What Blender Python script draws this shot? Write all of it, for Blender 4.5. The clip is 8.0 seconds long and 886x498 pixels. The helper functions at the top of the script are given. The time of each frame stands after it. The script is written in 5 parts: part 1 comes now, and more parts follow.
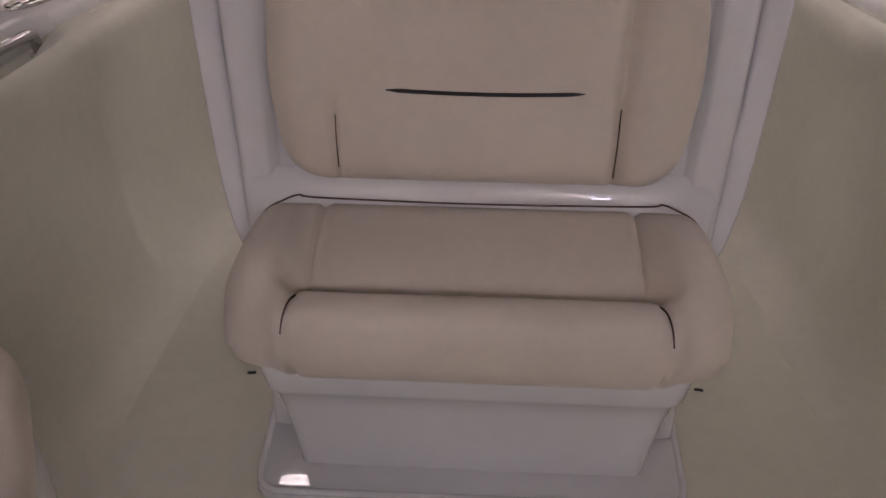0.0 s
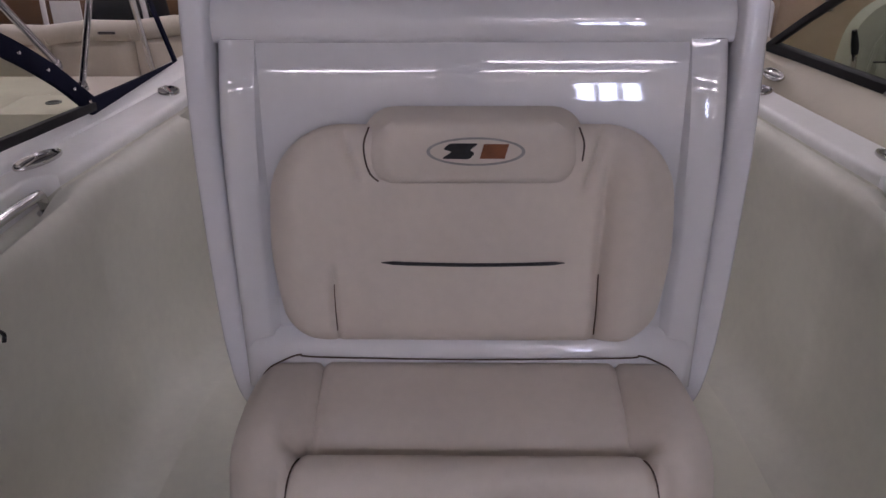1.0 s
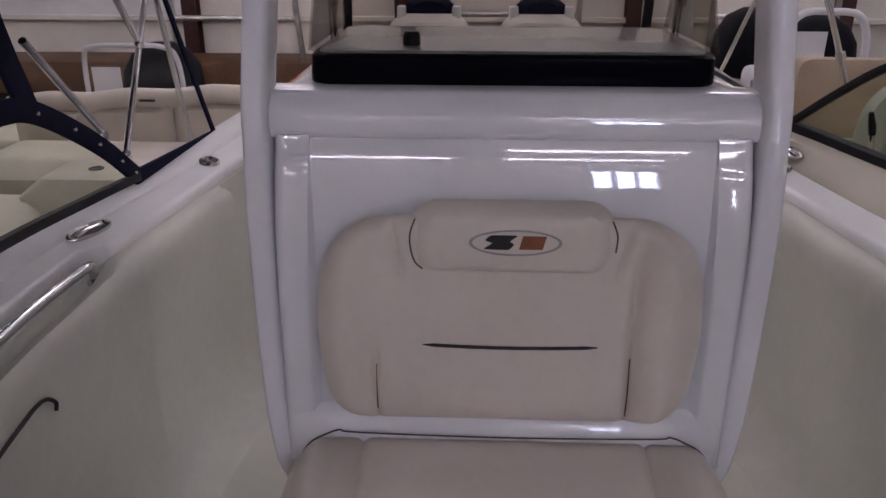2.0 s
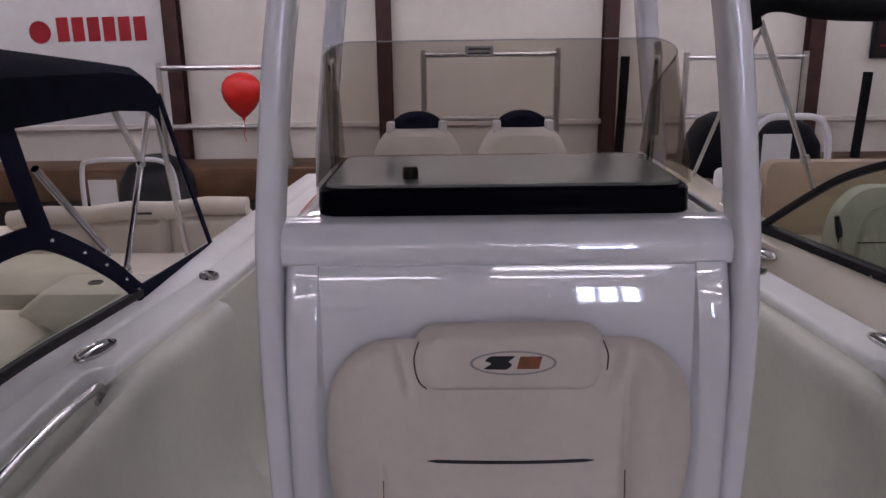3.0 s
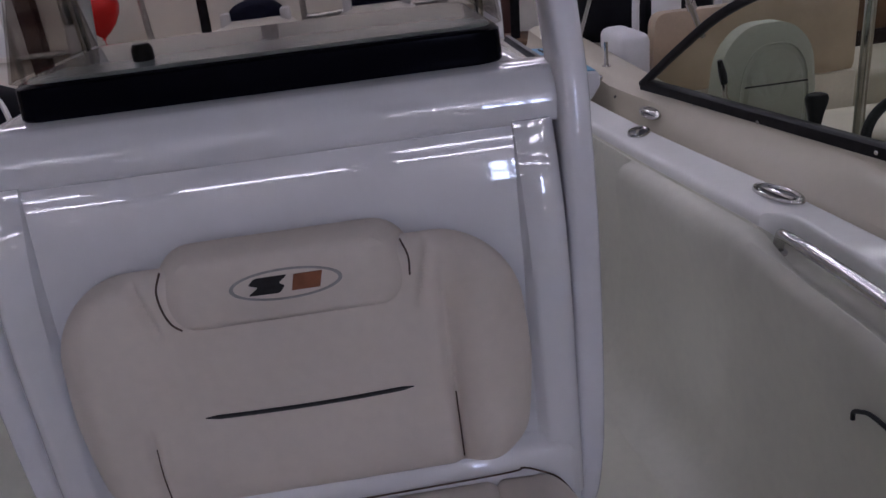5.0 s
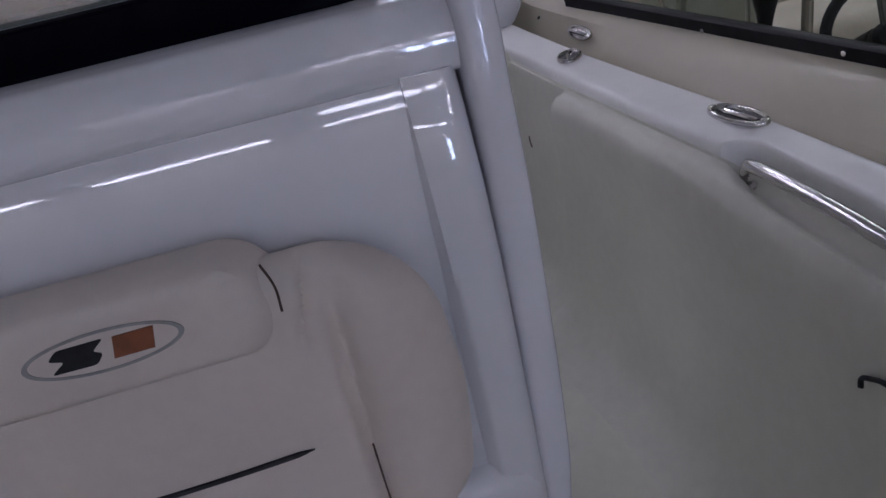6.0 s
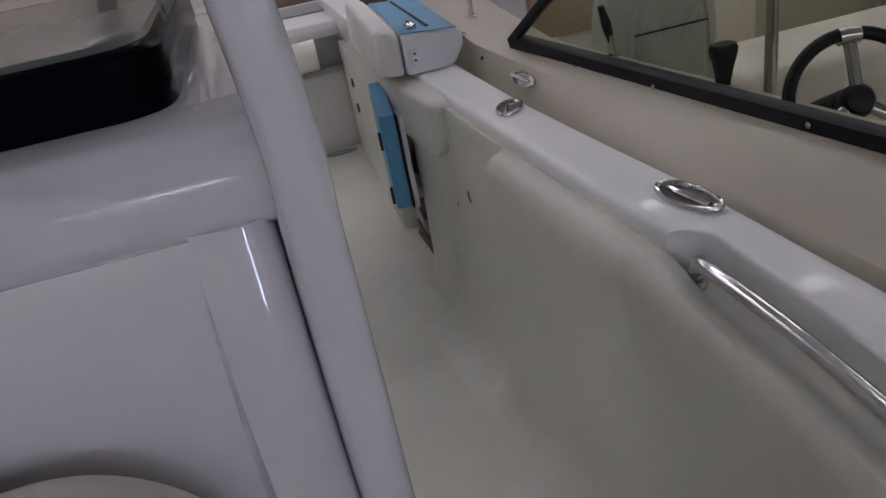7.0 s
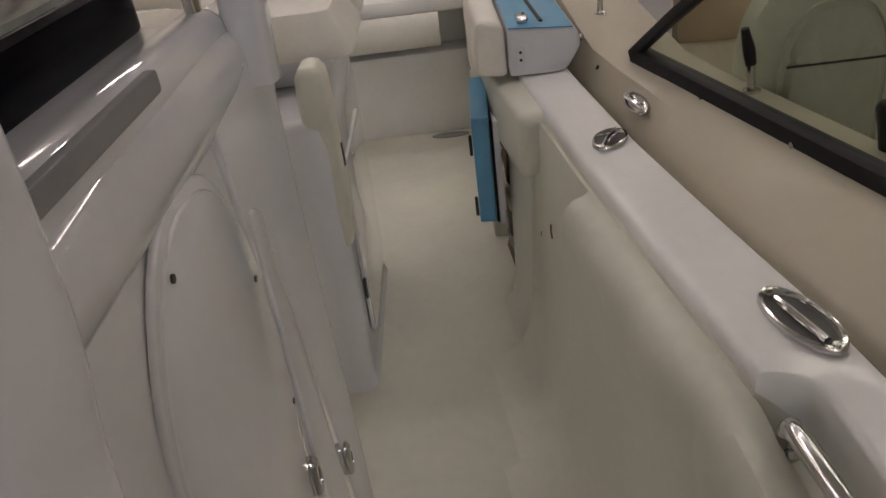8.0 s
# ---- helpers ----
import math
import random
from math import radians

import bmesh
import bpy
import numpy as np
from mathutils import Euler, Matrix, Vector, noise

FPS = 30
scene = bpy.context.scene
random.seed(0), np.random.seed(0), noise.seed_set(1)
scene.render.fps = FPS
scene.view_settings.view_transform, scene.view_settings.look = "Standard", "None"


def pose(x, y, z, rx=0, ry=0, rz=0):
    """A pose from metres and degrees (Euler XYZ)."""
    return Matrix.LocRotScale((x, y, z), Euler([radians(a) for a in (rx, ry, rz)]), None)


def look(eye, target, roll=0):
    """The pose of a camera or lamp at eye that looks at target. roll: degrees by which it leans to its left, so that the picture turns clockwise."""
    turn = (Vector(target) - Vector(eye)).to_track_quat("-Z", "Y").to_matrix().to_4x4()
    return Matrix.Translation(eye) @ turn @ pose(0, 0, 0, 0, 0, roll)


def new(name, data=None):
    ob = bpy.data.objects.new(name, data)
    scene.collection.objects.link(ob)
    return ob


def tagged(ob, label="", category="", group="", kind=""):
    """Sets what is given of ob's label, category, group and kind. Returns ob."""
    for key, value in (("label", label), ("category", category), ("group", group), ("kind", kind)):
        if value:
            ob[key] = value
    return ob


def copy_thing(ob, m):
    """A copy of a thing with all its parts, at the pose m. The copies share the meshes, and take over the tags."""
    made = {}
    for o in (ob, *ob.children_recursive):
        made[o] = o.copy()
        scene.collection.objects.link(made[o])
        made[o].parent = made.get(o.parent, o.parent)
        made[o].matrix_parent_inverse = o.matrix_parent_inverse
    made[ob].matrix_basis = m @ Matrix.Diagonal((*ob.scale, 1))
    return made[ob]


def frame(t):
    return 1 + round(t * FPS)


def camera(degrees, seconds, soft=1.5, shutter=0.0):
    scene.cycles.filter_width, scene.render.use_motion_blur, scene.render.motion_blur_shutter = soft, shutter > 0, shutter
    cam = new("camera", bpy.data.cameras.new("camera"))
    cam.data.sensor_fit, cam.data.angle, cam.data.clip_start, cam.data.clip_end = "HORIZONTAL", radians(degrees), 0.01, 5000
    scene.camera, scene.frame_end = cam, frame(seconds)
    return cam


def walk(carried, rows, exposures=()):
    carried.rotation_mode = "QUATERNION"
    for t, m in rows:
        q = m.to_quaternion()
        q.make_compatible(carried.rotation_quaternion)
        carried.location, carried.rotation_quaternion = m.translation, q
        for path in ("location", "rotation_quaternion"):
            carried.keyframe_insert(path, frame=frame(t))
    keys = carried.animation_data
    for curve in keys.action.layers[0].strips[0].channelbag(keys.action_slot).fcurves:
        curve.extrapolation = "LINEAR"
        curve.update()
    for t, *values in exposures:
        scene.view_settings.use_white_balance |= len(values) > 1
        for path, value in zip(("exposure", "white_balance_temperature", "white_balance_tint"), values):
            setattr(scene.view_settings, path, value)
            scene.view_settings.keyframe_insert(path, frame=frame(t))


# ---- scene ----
cam = camera(60.0, 8.0)

PATH = [
    (0, (-0.005, -0.237, 1.213), (-0.087, 1.442, 0.13), 0.3),
    (0.5, (-0.018, -0.228, 1.318), (-0.067, 1.52, 0.346), -0.2),
    (1, (-0.027, -0.255, 1.362), (-0.057, 1.539, 0.479), -0.3),
    (1.5, (-0.038, -0.275, 1.369), (-0.071, 1.525, 0.498), -0.4),
    (2, (-0.068, -0.296, 1.439), (-0.138, 1.554, 0.682), 0.1),
    (2.2, (-0.101, -0.326, 1.484), (-0.152, 1.535, 0.753), -0.7),
    (3.3, (-0.086, -0.37, 1.524), (-0.09, 1.567, 1.027), -0.8),
    (3.5, (-0.076, -0.348, 1.507), (-0.004, 1.583, 0.991), -0.0),
    (4, (-0.058, -0.311, 1.461), (0.024, 1.572, 0.791), -1.3),
    (4.5, (0.013, -0.22, 1.433), (0.082, 1.646, 0.717), -3.3),
    (4.7, (0.076, -0.159, 1.419), (0.173, 1.699, 0.686), -4.8),
    (5.8, (0.254, 0.117, 1.344), (0.409, 1.883, 0.419), -11.8),
    (6, (0.256, 0.202, 1.34), (0.469, 1.949, 0.39), -12.6),
    (6.5, (0.294, 0.354, 1.339), (0.649, 2.068, 0.371), -10.2),
    (7, (0.44, 0.44, 1.35), (0.723, 2.179, 0.403), -11.1),
    (7.5, (0.542, 0.513, 1.331), (0.785, 2.258, 0.386), -9.5),
    (7.8, (0.601, 0.644, 1.324), (0.728, 2.391, 0.359), -7.3),
    (8, (0.643, 0.729, 1.343), (0.579, 2.47, 0.361), -7.6),
]
EXPOSURES = [(0.0, 0.2, 6600, 31), (0.5, 0.2, 6150, 30), (1.5, 0.12, 5850, 31), (3.5, 0.12, 5700, 31), (4.5, -0.1, 5550, 30), (6.5, -0.17, 5250, 25), (7.0, -0.05, 5650, 23), (7.5, -0.02, 6050, 22), (8.0, 0.1, 6550, 19)]
walk(cam, [(t, look(e, g, r)) for t, e, g, r in PATH], EXPOSURES)

# ---- world, light ----
world = bpy.data.worlds.new("world")
scene.world = world
world.use_nodes = True
wt = world.node_tree
sky = wt.nodes.new("ShaderNodeTexSky")
sky.sky_type, sky.sun_disc = "NISHITA", False
sky.sun_elevation, sky.sun_rotation = radians(35), radians(160)
wt.links.new(sky.outputs[0], wt.nodes["Background"].inputs[0])
wt.nodes["Background"].inputs[1].default_value = 0.12


# ---- materials ----


def mat(name, base, rough=0.5, metal=0.0, vary=0.06, scale=6.0, bump=0.0, bscale=200.0, coat=0.0, stain=None, transmission=0.0, ior=1.45, sheen=0.0, spec=0.5):
    """A Principled material whose colour wanders at two scales, with a fine relief."""
    m = bpy.data.materials.new(name)
    m.use_nodes = True
    nt = m.node_tree
    b = nt.nodes["Principled BSDF"]
    co = nt.nodes.new("ShaderNodeTexCoord")
    big = nt.nodes.new("ShaderNodeTexNoise")
    big.inputs["Scale"].default_value, big.inputs["Detail"].default_value = scale, 5
    fine = nt.nodes.new("ShaderNodeTexNoise")
    fine.inputs["Scale"].default_value, fine.inputs["Detail"].default_value = scale * 14, 3
    add = nt.nodes.new("ShaderNodeMath")
    add.operation = "MULTIPLY_ADD"
    add.inputs[1].default_value = 0.35
    nt.links.new(co.outputs["Object"], big.inputs["Vector"])
    nt.links.new(co.outputs["Object"], fine.inputs["Vector"])
    nt.links.new(fine.outputs["Fac"], add.inputs[0])
    nt.links.new(big.outputs["Fac"], add.inputs[2])
    ramp = nt.nodes.new("ShaderNodeValToRGB")
    lo = stain or tuple(c * (1 - 2.2 * vary) for c in base)
    hi = tuple(min(1, c * (1 + vary)) for c in base)
    ramp.color_ramp.elements[0].position, ramp.color_ramp.elements[1].position = 0.42, 0.86
    ramp.color_ramp.elements[0].color, ramp.color_ramp.elements[1].color = (*lo, 1), (*hi, 1)
    nt.links.new(add.outputs[0], ramp.inputs[0])
    nt.links.new(ramp.outputs[0], b.inputs["Base Color"])
    b.inputs["Roughness"].default_value, b.inputs["Metallic"].default_value = rough, metal
    b.inputs["Coat Weight"].default_value, b.inputs["Coat Roughness"].default_value = coat, 0.03
    b.inputs["Transmission Weight"].default_value, b.inputs["IOR"].default_value = transmission, ior
    b.inputs["Specular IOR Level"].default_value = spec
    if sheen:
        b.inputs["Sheen Weight"].default_value = sheen
    if rough < 0.9 and not transmission:
        rr = nt.nodes.new("ShaderNodeMapRange")
        rr.inputs["To Min"].default_value, rr.inputs["To Max"].default_value = rough * 0.8, min(1, rough * 1.25 + 0.02)
        nt.links.new(fine.outputs["Fac"], rr.inputs["Value"])
        nt.links.new(rr.outputs[0], b.inputs["Roughness"])
    if bump:
        tex = nt.nodes.new("ShaderNodeTexNoise")
        tex.inputs["Scale"].default_value, tex.inputs["Detail"].default_value = bscale, 4
        nt.links.new(co.outputs["Object"], tex.inputs["Vector"])
        bn = nt.nodes.new("ShaderNodeBump")
        bn.inputs["Strength"].default_value, bn.inputs["Distance"].default_value = bump, 0.002
        nt.links.new(tex.outputs["Fac"], bn.inputs["Height"])
        nt.links.new(bn.outputs[0], b.inputs["Normal"])
    return m


def glow(name, colour, strength):
    m = bpy.data.materials.new(name)
    m.use_nodes = True
    b = m.node_tree.nodes["Principled BSDF"]
    b.inputs["Base Color"].default_value = (*colour, 1)
    b.inputs["Emission Color"].default_value, b.inputs["Emission Strength"].default_value = (*colour, 1), strength
    return m


def clear(name, tint, amount, rough=0.02):
    """Thin clear sheet: lets light through, tinted, with a glossy skin."""
    m = bpy.data.materials.new(name)
    m.use_nodes = True
    nt = m.node_tree
    nt.nodes.remove(nt.nodes["Principled BSDF"])
    out = nt.nodes["Material Output"]
    tr = nt.nodes.new("ShaderNodeBsdfTransparent")
    tr.inputs[0].default_value = (*tint, 1)
    gl = nt.nodes.new("ShaderNodeBsdfGlossy")
    gl.inputs["Roughness"].default_value = rough
    lw = nt.nodes.new("ShaderNodeLayerWeight")
    lw.inputs["Blend"].default_value = 0.5
    pw = nt.nodes.new("ShaderNodeMath")
    pw.operation = "POWER"
    pw.inputs[1].default_value = 4.0
    nt.links.new(lw.outputs["Facing"], pw.inputs[0])
    fr = nt.nodes.new("ShaderNodeMath")
    fr.operation = "MULTIPLY_ADD"
    fr.inputs[1].default_value, fr.inputs[2].default_value = 0.22, 0.008
    nt.links.new(pw.outputs[0], fr.inputs[0])
    mx = nt.nodes.new("ShaderNodeMixShader")
    nt.links.new(fr.outputs[0], mx.inputs[0])
    nt.links.new(tr.outputs[0], mx.inputs[1])
    nt.links.new(gl.outputs[0], mx.inputs[2])
    nt.links.new(mx.outputs[0], out.inputs[0])
    return m


GEL = mat("white_gelcoat", (0.76, 0.76, 0.78), 0.035, vary=0.02, scale=3, coat=1.0)
POWDER = mat("white_powder_coat", (0.77, 0.77, 0.80), 0.17, vary=0.02, coat=0.45, bump=0.02, bscale=260)
LINER = mat("cream_liner", (0.68, 0.67, 0.575), 0.42, vary=0.05, scale=2.5, bump=0.05, bscale=500)
CAP = mat("white_gunwale_gelcoat", (0.84, 0.835, 0.81), 0.30, vary=0.03, scale=3, coat=0.25, spec=0.25)
DECK = mat("cream_nonskid_deck", (0.70, 0.69, 0.59), 0.6, vary=0.05, scale=2.0, bump=0.25, bscale=420)
VINYL = mat("white_marine_vinyl", (0.70, 0.63, 0.56), 0.46, vary=0.04, scale=4, bump=0.12, bscale=520)
HELMV = mat("bright_white_vinyl", (0.80, 0.77, 0.70), 0.45, vary=0.04, scale=4, bump=0.1, bscale=520)
# brown of the sewn seams, also drawn as shade in the cushion gaps
SEAMGAP = mat("brown_seam_and_gap_shade", (0.10, 0.065, 0.05), 0.8, vary=0.2, scale=60)
BLACK = mat("black_webbing", (0.012, 0.012, 0.014), 0.5, vary=0.3, scale=90)
ACRYL = mat("gloss_black_acrylic", (0.003, 0.003, 0.006), 0.18, vary=0.1, spec=0.035)
DASH = mat("grey_dash_top", (0.37, 0.44, 0.47), 0.22, vary=0.02, scale=5, coat=0.6)
GREYP = mat("grey_nonslip_panel", (0.30, 0.30, 0.31), 0.5, vary=0.06, bump=0.2, bscale=600)
CHROME = mat("polished_stainless", (0.62, 0.61, 0.60), 0.10, 1.0, vary=0.06, scale=20)
BRUSHED = mat("satin_aluminium_tube", (0.55, 0.54, 0.52), 0.26, 1.0, vary=0.08, scale=18)
# also colours the locker's back wall dark, in place of shade
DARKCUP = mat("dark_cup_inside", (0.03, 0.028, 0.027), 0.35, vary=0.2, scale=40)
BEIGE = mat("beige_gelcoat", (0.49, 0.445, 0.345), 0.36, vary=0.03, scale=3, coat=0.10)
CREAM = mat("cream_upholstery", (0.70, 0.63, 0.52), 0.5, vary=0.06, scale=5, bump=0.1, bscale=300)
OLIVE = mat("sage_upholstery", (0.42, 0.42, 0.34), 0.5, vary=0.06, scale=5, bump=0.12, bscale=300)
TAN = mat("tan_upholstery", (0.50, 0.39, 0.27), 0.5, vary=0.06, scale=5, bump=0.12, bscale=300)
FRAME = mat("black_anodised_frame", (0.012, 0.011, 0.013), 0.4, vary=0.15, scale=30, spec=0.25)
NAVY = mat("navy_canvas", (0.008, 0.009, 0.026), 0.9, vary=0.15, scale=20, bump=0.3, bscale=900, spec=0.15)
BLKCAN = mat("black_canvas", (0.009, 0.009, 0.010), 0.9, vary=0.2, scale=20, bump=0.3, bscale=900, spec=0.15)
MOTOR = mat("black_outboard_paint", (0.008, 0.008, 0.010), 0.5, vary=0.1, spec=0.05)
PLASTIC = mat("black_plastic", (0.010, 0.010, 0.011), 0.38, vary=0.15, scale=30, spec=0.3)
BLUE = mat("blue_protective_film", (0.13, 0.36, 0.55), 0.35, vary=0.06, scale=9, bump=0.05, bscale=60)
WHITEBOX = mat("white_plastic", (0.72, 0.72, 0.74), 0.3, vary=0.03, scale=6)
CARD = mat("brown_cardboard_stow", (0.16, 0.10, 0.06), 0.8, vary=0.3, scale=18)
WALLM = mat("cream_panel_wall", (0.74, 0.70, 0.62), 0.7, vary=0.05, scale=0.8, bump=0.1, bscale=40)
POSTM = mat("dark_red_steel_post", (0.055, 0.018, 0.014), 0.5, vary=0.2, scale=6)
WOOD = mat("brown_wood_bench", (0.13, 0.065, 0.028), 0.55, vary=0.2, scale=5, bump=0.15, bscale=60)
DARKW = mat("dark_skirting_cloth", (0.03, 0.018, 0.015), 0.8, vary=0.2, scale=6)
FLOORM = mat("grey_concrete_floor", (0.22, 0.21, 0.20), 0.55, vary=0.15, scale=1.2, bump=0.1, bscale=60)
CEILM = mat("white_ceiling_board", (0.62, 0.61, 0.58), 0.8, vary=0.05, scale=1.5)
RUBBER = mat("red_rubber_balloon", (0.82, 0.025, 0.018), 0.22, vary=0.05, coat=0.3)
RUBBERB = mat("blue_rubber_balloon", (0.02, 0.09, 0.45), 0.22, vary=0.05, coat=0.3)
REDINK = mat("red_print", (0.34, 0.010, 0.018), 0.5, vary=0.05)
BANNER = mat("white_banner_cloth", (0.70, 0.69, 0.67), 0.6, vary=0.03)
PAPER = mat("white_paper", (0.72, 0.72, 0.72), 0.7, vary=0.03)
POSTER = mat("dark_poster_print", (0.014, 0.005, 0.006), 0.6, vary=0.4, scale=5)
ORANGE = mat("brown_orange_thread", (0.24, 0.085, 0.035), 0.6, vary=0.1, scale=60)
GREYTH = mat("grey_thread", (0.33, 0.32, 0.31), 0.6, vary=0.1, scale=60)
TINT = clear("tinted_acrylic", (0.79, 0.77, 0.74), 0.1)
CLEAR = clear("clear_glass", (0.75, 0.80, 0.71), 0.1)
VINYLW = clear("clear_vinyl_window", (0.88, 0.88, 0.89), 0.1, 0.06)
TUBE = glow("fluorescent_tube", (1.0, 0.95, 0.88), 12.5)
PANE = glow("window_daylight_pane", (0.76, 0.87, 1.0), 18.0)

# ---- building helpers ----
ORIGIN = {}


def thing(name, label, category, at=(0, 0, 0), group="", kind=""):
    ob = new(name)
    ob.location = at
    ORIGIN[ob] = Vector(at)
    return tagged(ob, label, category, group, kind)


def part(name, bm, material, parent, label="", smooth=True):
    """One mesh under a thing or part; the bmesh is given in the place's own metres."""
    o = ORIGIN[parent]
    bmesh.ops.translate(bm, verts=bm.verts, vec=-o)
    bmesh.ops.recalc_face_normals(bm, faces=bm.faces)
    me = bpy.data.meshes.new(name)
    bm.to_mesh(me)
    bm.free()
    for p in me.polygons:
        p.use_smooth = smooth
    if smooth:
        me.set_sharp_from_angle(angle=radians(42))
    me.materials.append(material)
    ob = new(name, me)
    ob.parent = parent
    ORIGIN[ob] = o
    if label:
        ob["label"] = label
    return ob


def solo(name, bm, material, label, category, at=(0, 0, 0), group="", kind="", smooth=True):
    """A thing of a single mesh."""
    bmesh.ops.translate(bm, verts=bm.verts, vec=-Vector(at))
    bmesh.ops.recalc_face_normals(bm, faces=bm.faces)
    me = bpy.data.meshes.new(name)
    bm.to_mesh(me)
    bm.free()
    for p in me.polygons:
        p.use_smooth = smooth
    if smooth:
        me.set_sharp_from_angle(angle=radians(42))
    me.materials.append(material)
    ob = new(name, me)
    ob.location = at
    ORIGIN[ob] = Vector(at)
    return tagged(ob, label, category, group, kind)


def loft(rings, bm=None, closed=True, cap=True):
    bm = bm or bmesh.new()
    vs = [[bm.verts.new(p) for p in r] for r in rings]
    n = len(vs[0])
    for a, b in zip(vs, vs[1:]):
        for i in range(n if closed else n - 1):
            j = (i + 1) % n
            bm.faces.new((a[i], a[j], b[j], b[i]))
    if cap and closed:
        bm.faces.new(vs[0][::-1])
        bm.faces.new(vs[-1])
    return bm


def smooth_path(pts, n=6):
    """Catmull-Rom through the points."""
    P = [Vector(p) for p in pts]
    Q = [2 * P[0] - P[1], *P, 2 * P[-1] - P[-2]]
    out = []
    for i in range(1, len(Q) - 2):
        a, b, c, d = Q[i - 1:i + 3]
        for k in range(n):
            t = k / n
            out.append(0.5 * (2 * b + (c - a) * t + (2 * a - 5 * b + 4 * c - d) * t * t + (3 * b - a - 3 * c + d) * t ** 3))
    return out + [P[-1]]


def tube(pts, r, n=12, bm=None, flat=1.0, up=(0, 0, 1), square=2.0):
    """A bar along the points; flat squeezes it, square above 2 makes its section boxy; r may be one radius a point."""
    pts = [Vector(p) for p in pts]
    rs = r if isinstance(r, (list, tuple)) else [r] * len(pts)
    rings = []
    side = None
    for i, p in enumerate(pts):
        d = (pts[min(i + 1, len(pts) - 1)] - pts[max(i - 1, 0)]).normalized()
        if side is None:
            side = d.cross(Vector(up))
            side = side.normalized() if side.length > 1e-4 else d.orthogonal().normalized()
        side = (side - d * side.dot(d)).normalized()
        o = d.cross(side)
        ring = []
        for k in range(n):
            a = 2 * math.pi * k / n
            c, s = math.cos(a), math.sin(a)
            c = math.copysign(abs(c) ** (2 / square), c)
            s = math.copysign(abs(s) ** (2 / square), s)
            ring.append(p + side * c * rs[i] + o * s * rs[i] * flat)
        rings.append(ring)
    return loft(rings, bm)


def rbox(lo, hi, r=0.01, seg=2, bm=None):
    made = bmesh.new()
    bmesh.ops.create_cube(made, size=1)
    for v in made.verts:
        v.co = Vector([lo[k] if v.co[k] < 0 else hi[k] for k in range(3)])
    if r:
        bmesh.ops.bevel(made, geom=made.edges[:], offset=r, segments=seg, profile=0.5, affect="EDGES")
    return join(bm, made)


def join(bm, made):
    if bm is None:
        return made
    me = bpy.data.meshes.new("tmp")
    made.to_mesh(me)
    made.free()
    bm.from_mesh(me)
    bpy.data.meshes.remove(me)
    return bm


def rounded(corners, r, n=6):
    """A polygon with rounded corners; r one radius or one a corner."""
    C = [Vector(c) for c in corners]
    out = []
    for i, c in enumerate(C):
        a, b = C[i - 1], C[(i + 1) % len(C)]
        rr = r[i] if isinstance(r, (list, tuple)) else r
        u, w = (a - c), (b - c)
        rr = min(rr, u.length * 0.49, w.length * 0.49)
        p, q = c + u.normalized() * rr, c + w.normalized() * rr
        for k in range(n + 1):
            t = k / n
            out.append((1 - t) ** 2 * p + 2 * t * (1 - t) * c + t * t * q)
    return out


def refine(outline, step):
    out = []
    for a, b in zip(outline, outline[1:] + outline[:1]):
        k = max(1, int((b - a).length / step))
        out += [a.lerp(b, i / k) for i in range(k)]
    return out


def pillow(outline, m, thick, power=5.0, rings=9, shape=None, centre=None, back=0.0):
    """A stuffed shape over a 2D outline: u to the side, v up, w out of the face by m."""
    bm = bmesh.new()
    c = centre or sum(outline, Vector((0, 0))) / len(outline)
    c = Vector(c)
    last = None
    for k in range(rings + 1):
        r = 1 - (1 - k / rings) ** 1.9 if k < rings else 1.0
        r = 1 - r
        row = []
        for p in outline:
            q = c + (p - c) * r
            w = thick * max(0.0, 1 - r ** power) ** 0.5
            if shape:
                w += shape(q.x, q.y) * (1 - r ** power)
            row.append(bm.verts.new(m @ Vector((q.x, q.y, w))))
            if r == 0:
                break
        if last:
            n = len(last)
            for i in range(n):
                j = (i + 1) % n
                if len(row) == 1:
                    bm.faces.new((last[i], last[j], row[0]))
                else:
                    bm.faces.new((last[i], last[j], row[j], row[i]))
        else:
            rim = [bm.verts.new(m @ Vector((p.x, p.y, -back))) for p in outline]
            n = len(row)
            for i in range(n):
                j = (i + 1) % n
                bm.faces.new((rim[i], rim[j], row[j], row[i]))
            bm.faces.new(rim[::-1])
        last = row
    return bm


def plate(outline, m, depth, soft=0.0):
    """A flat sheet of an outline with thickness; its edge rounded by soft."""
    c = sum(outline, Vector((0, 0))) / len(outline)

    def ring(shrink, w):
        out = []
        n = len(outline)
        for i, p in enumerate(outline):
            t = (outline[(i + 1) % n] - outline[i - 1]).normalized()
            nrm = Vector((-t.y, t.x))
            if nrm.dot(c - p) < 0:
                nrm = -nrm
            q = p + nrm * shrink
            out.append(m @ Vector((q.x, q.y, w)))
        return out
    rings = [ring(0, 0)]
    if soft:
        for k in range(4):
            a = k / 3 * math.pi / 2
            rings.append(ring(soft * (1 - math.cos(a)), depth - soft + soft * math.sin(a)))
    else:
        rings.append(ring(0, depth))
    return loft(rings)


def lathe(profile, n=24, bm=None, sx=1.0, sy=1.0):
    return loft([[Vector((r * sx * math.cos(2 * math.pi * k / n), r * sy * math.sin(2 * math.pi * k / n), z)) for k in range(n)] for r, z in profile], bm)


def moved(bm, m):
    bmesh.ops.transform(bm, matrix=m, verts=bm.verts)
    return bm


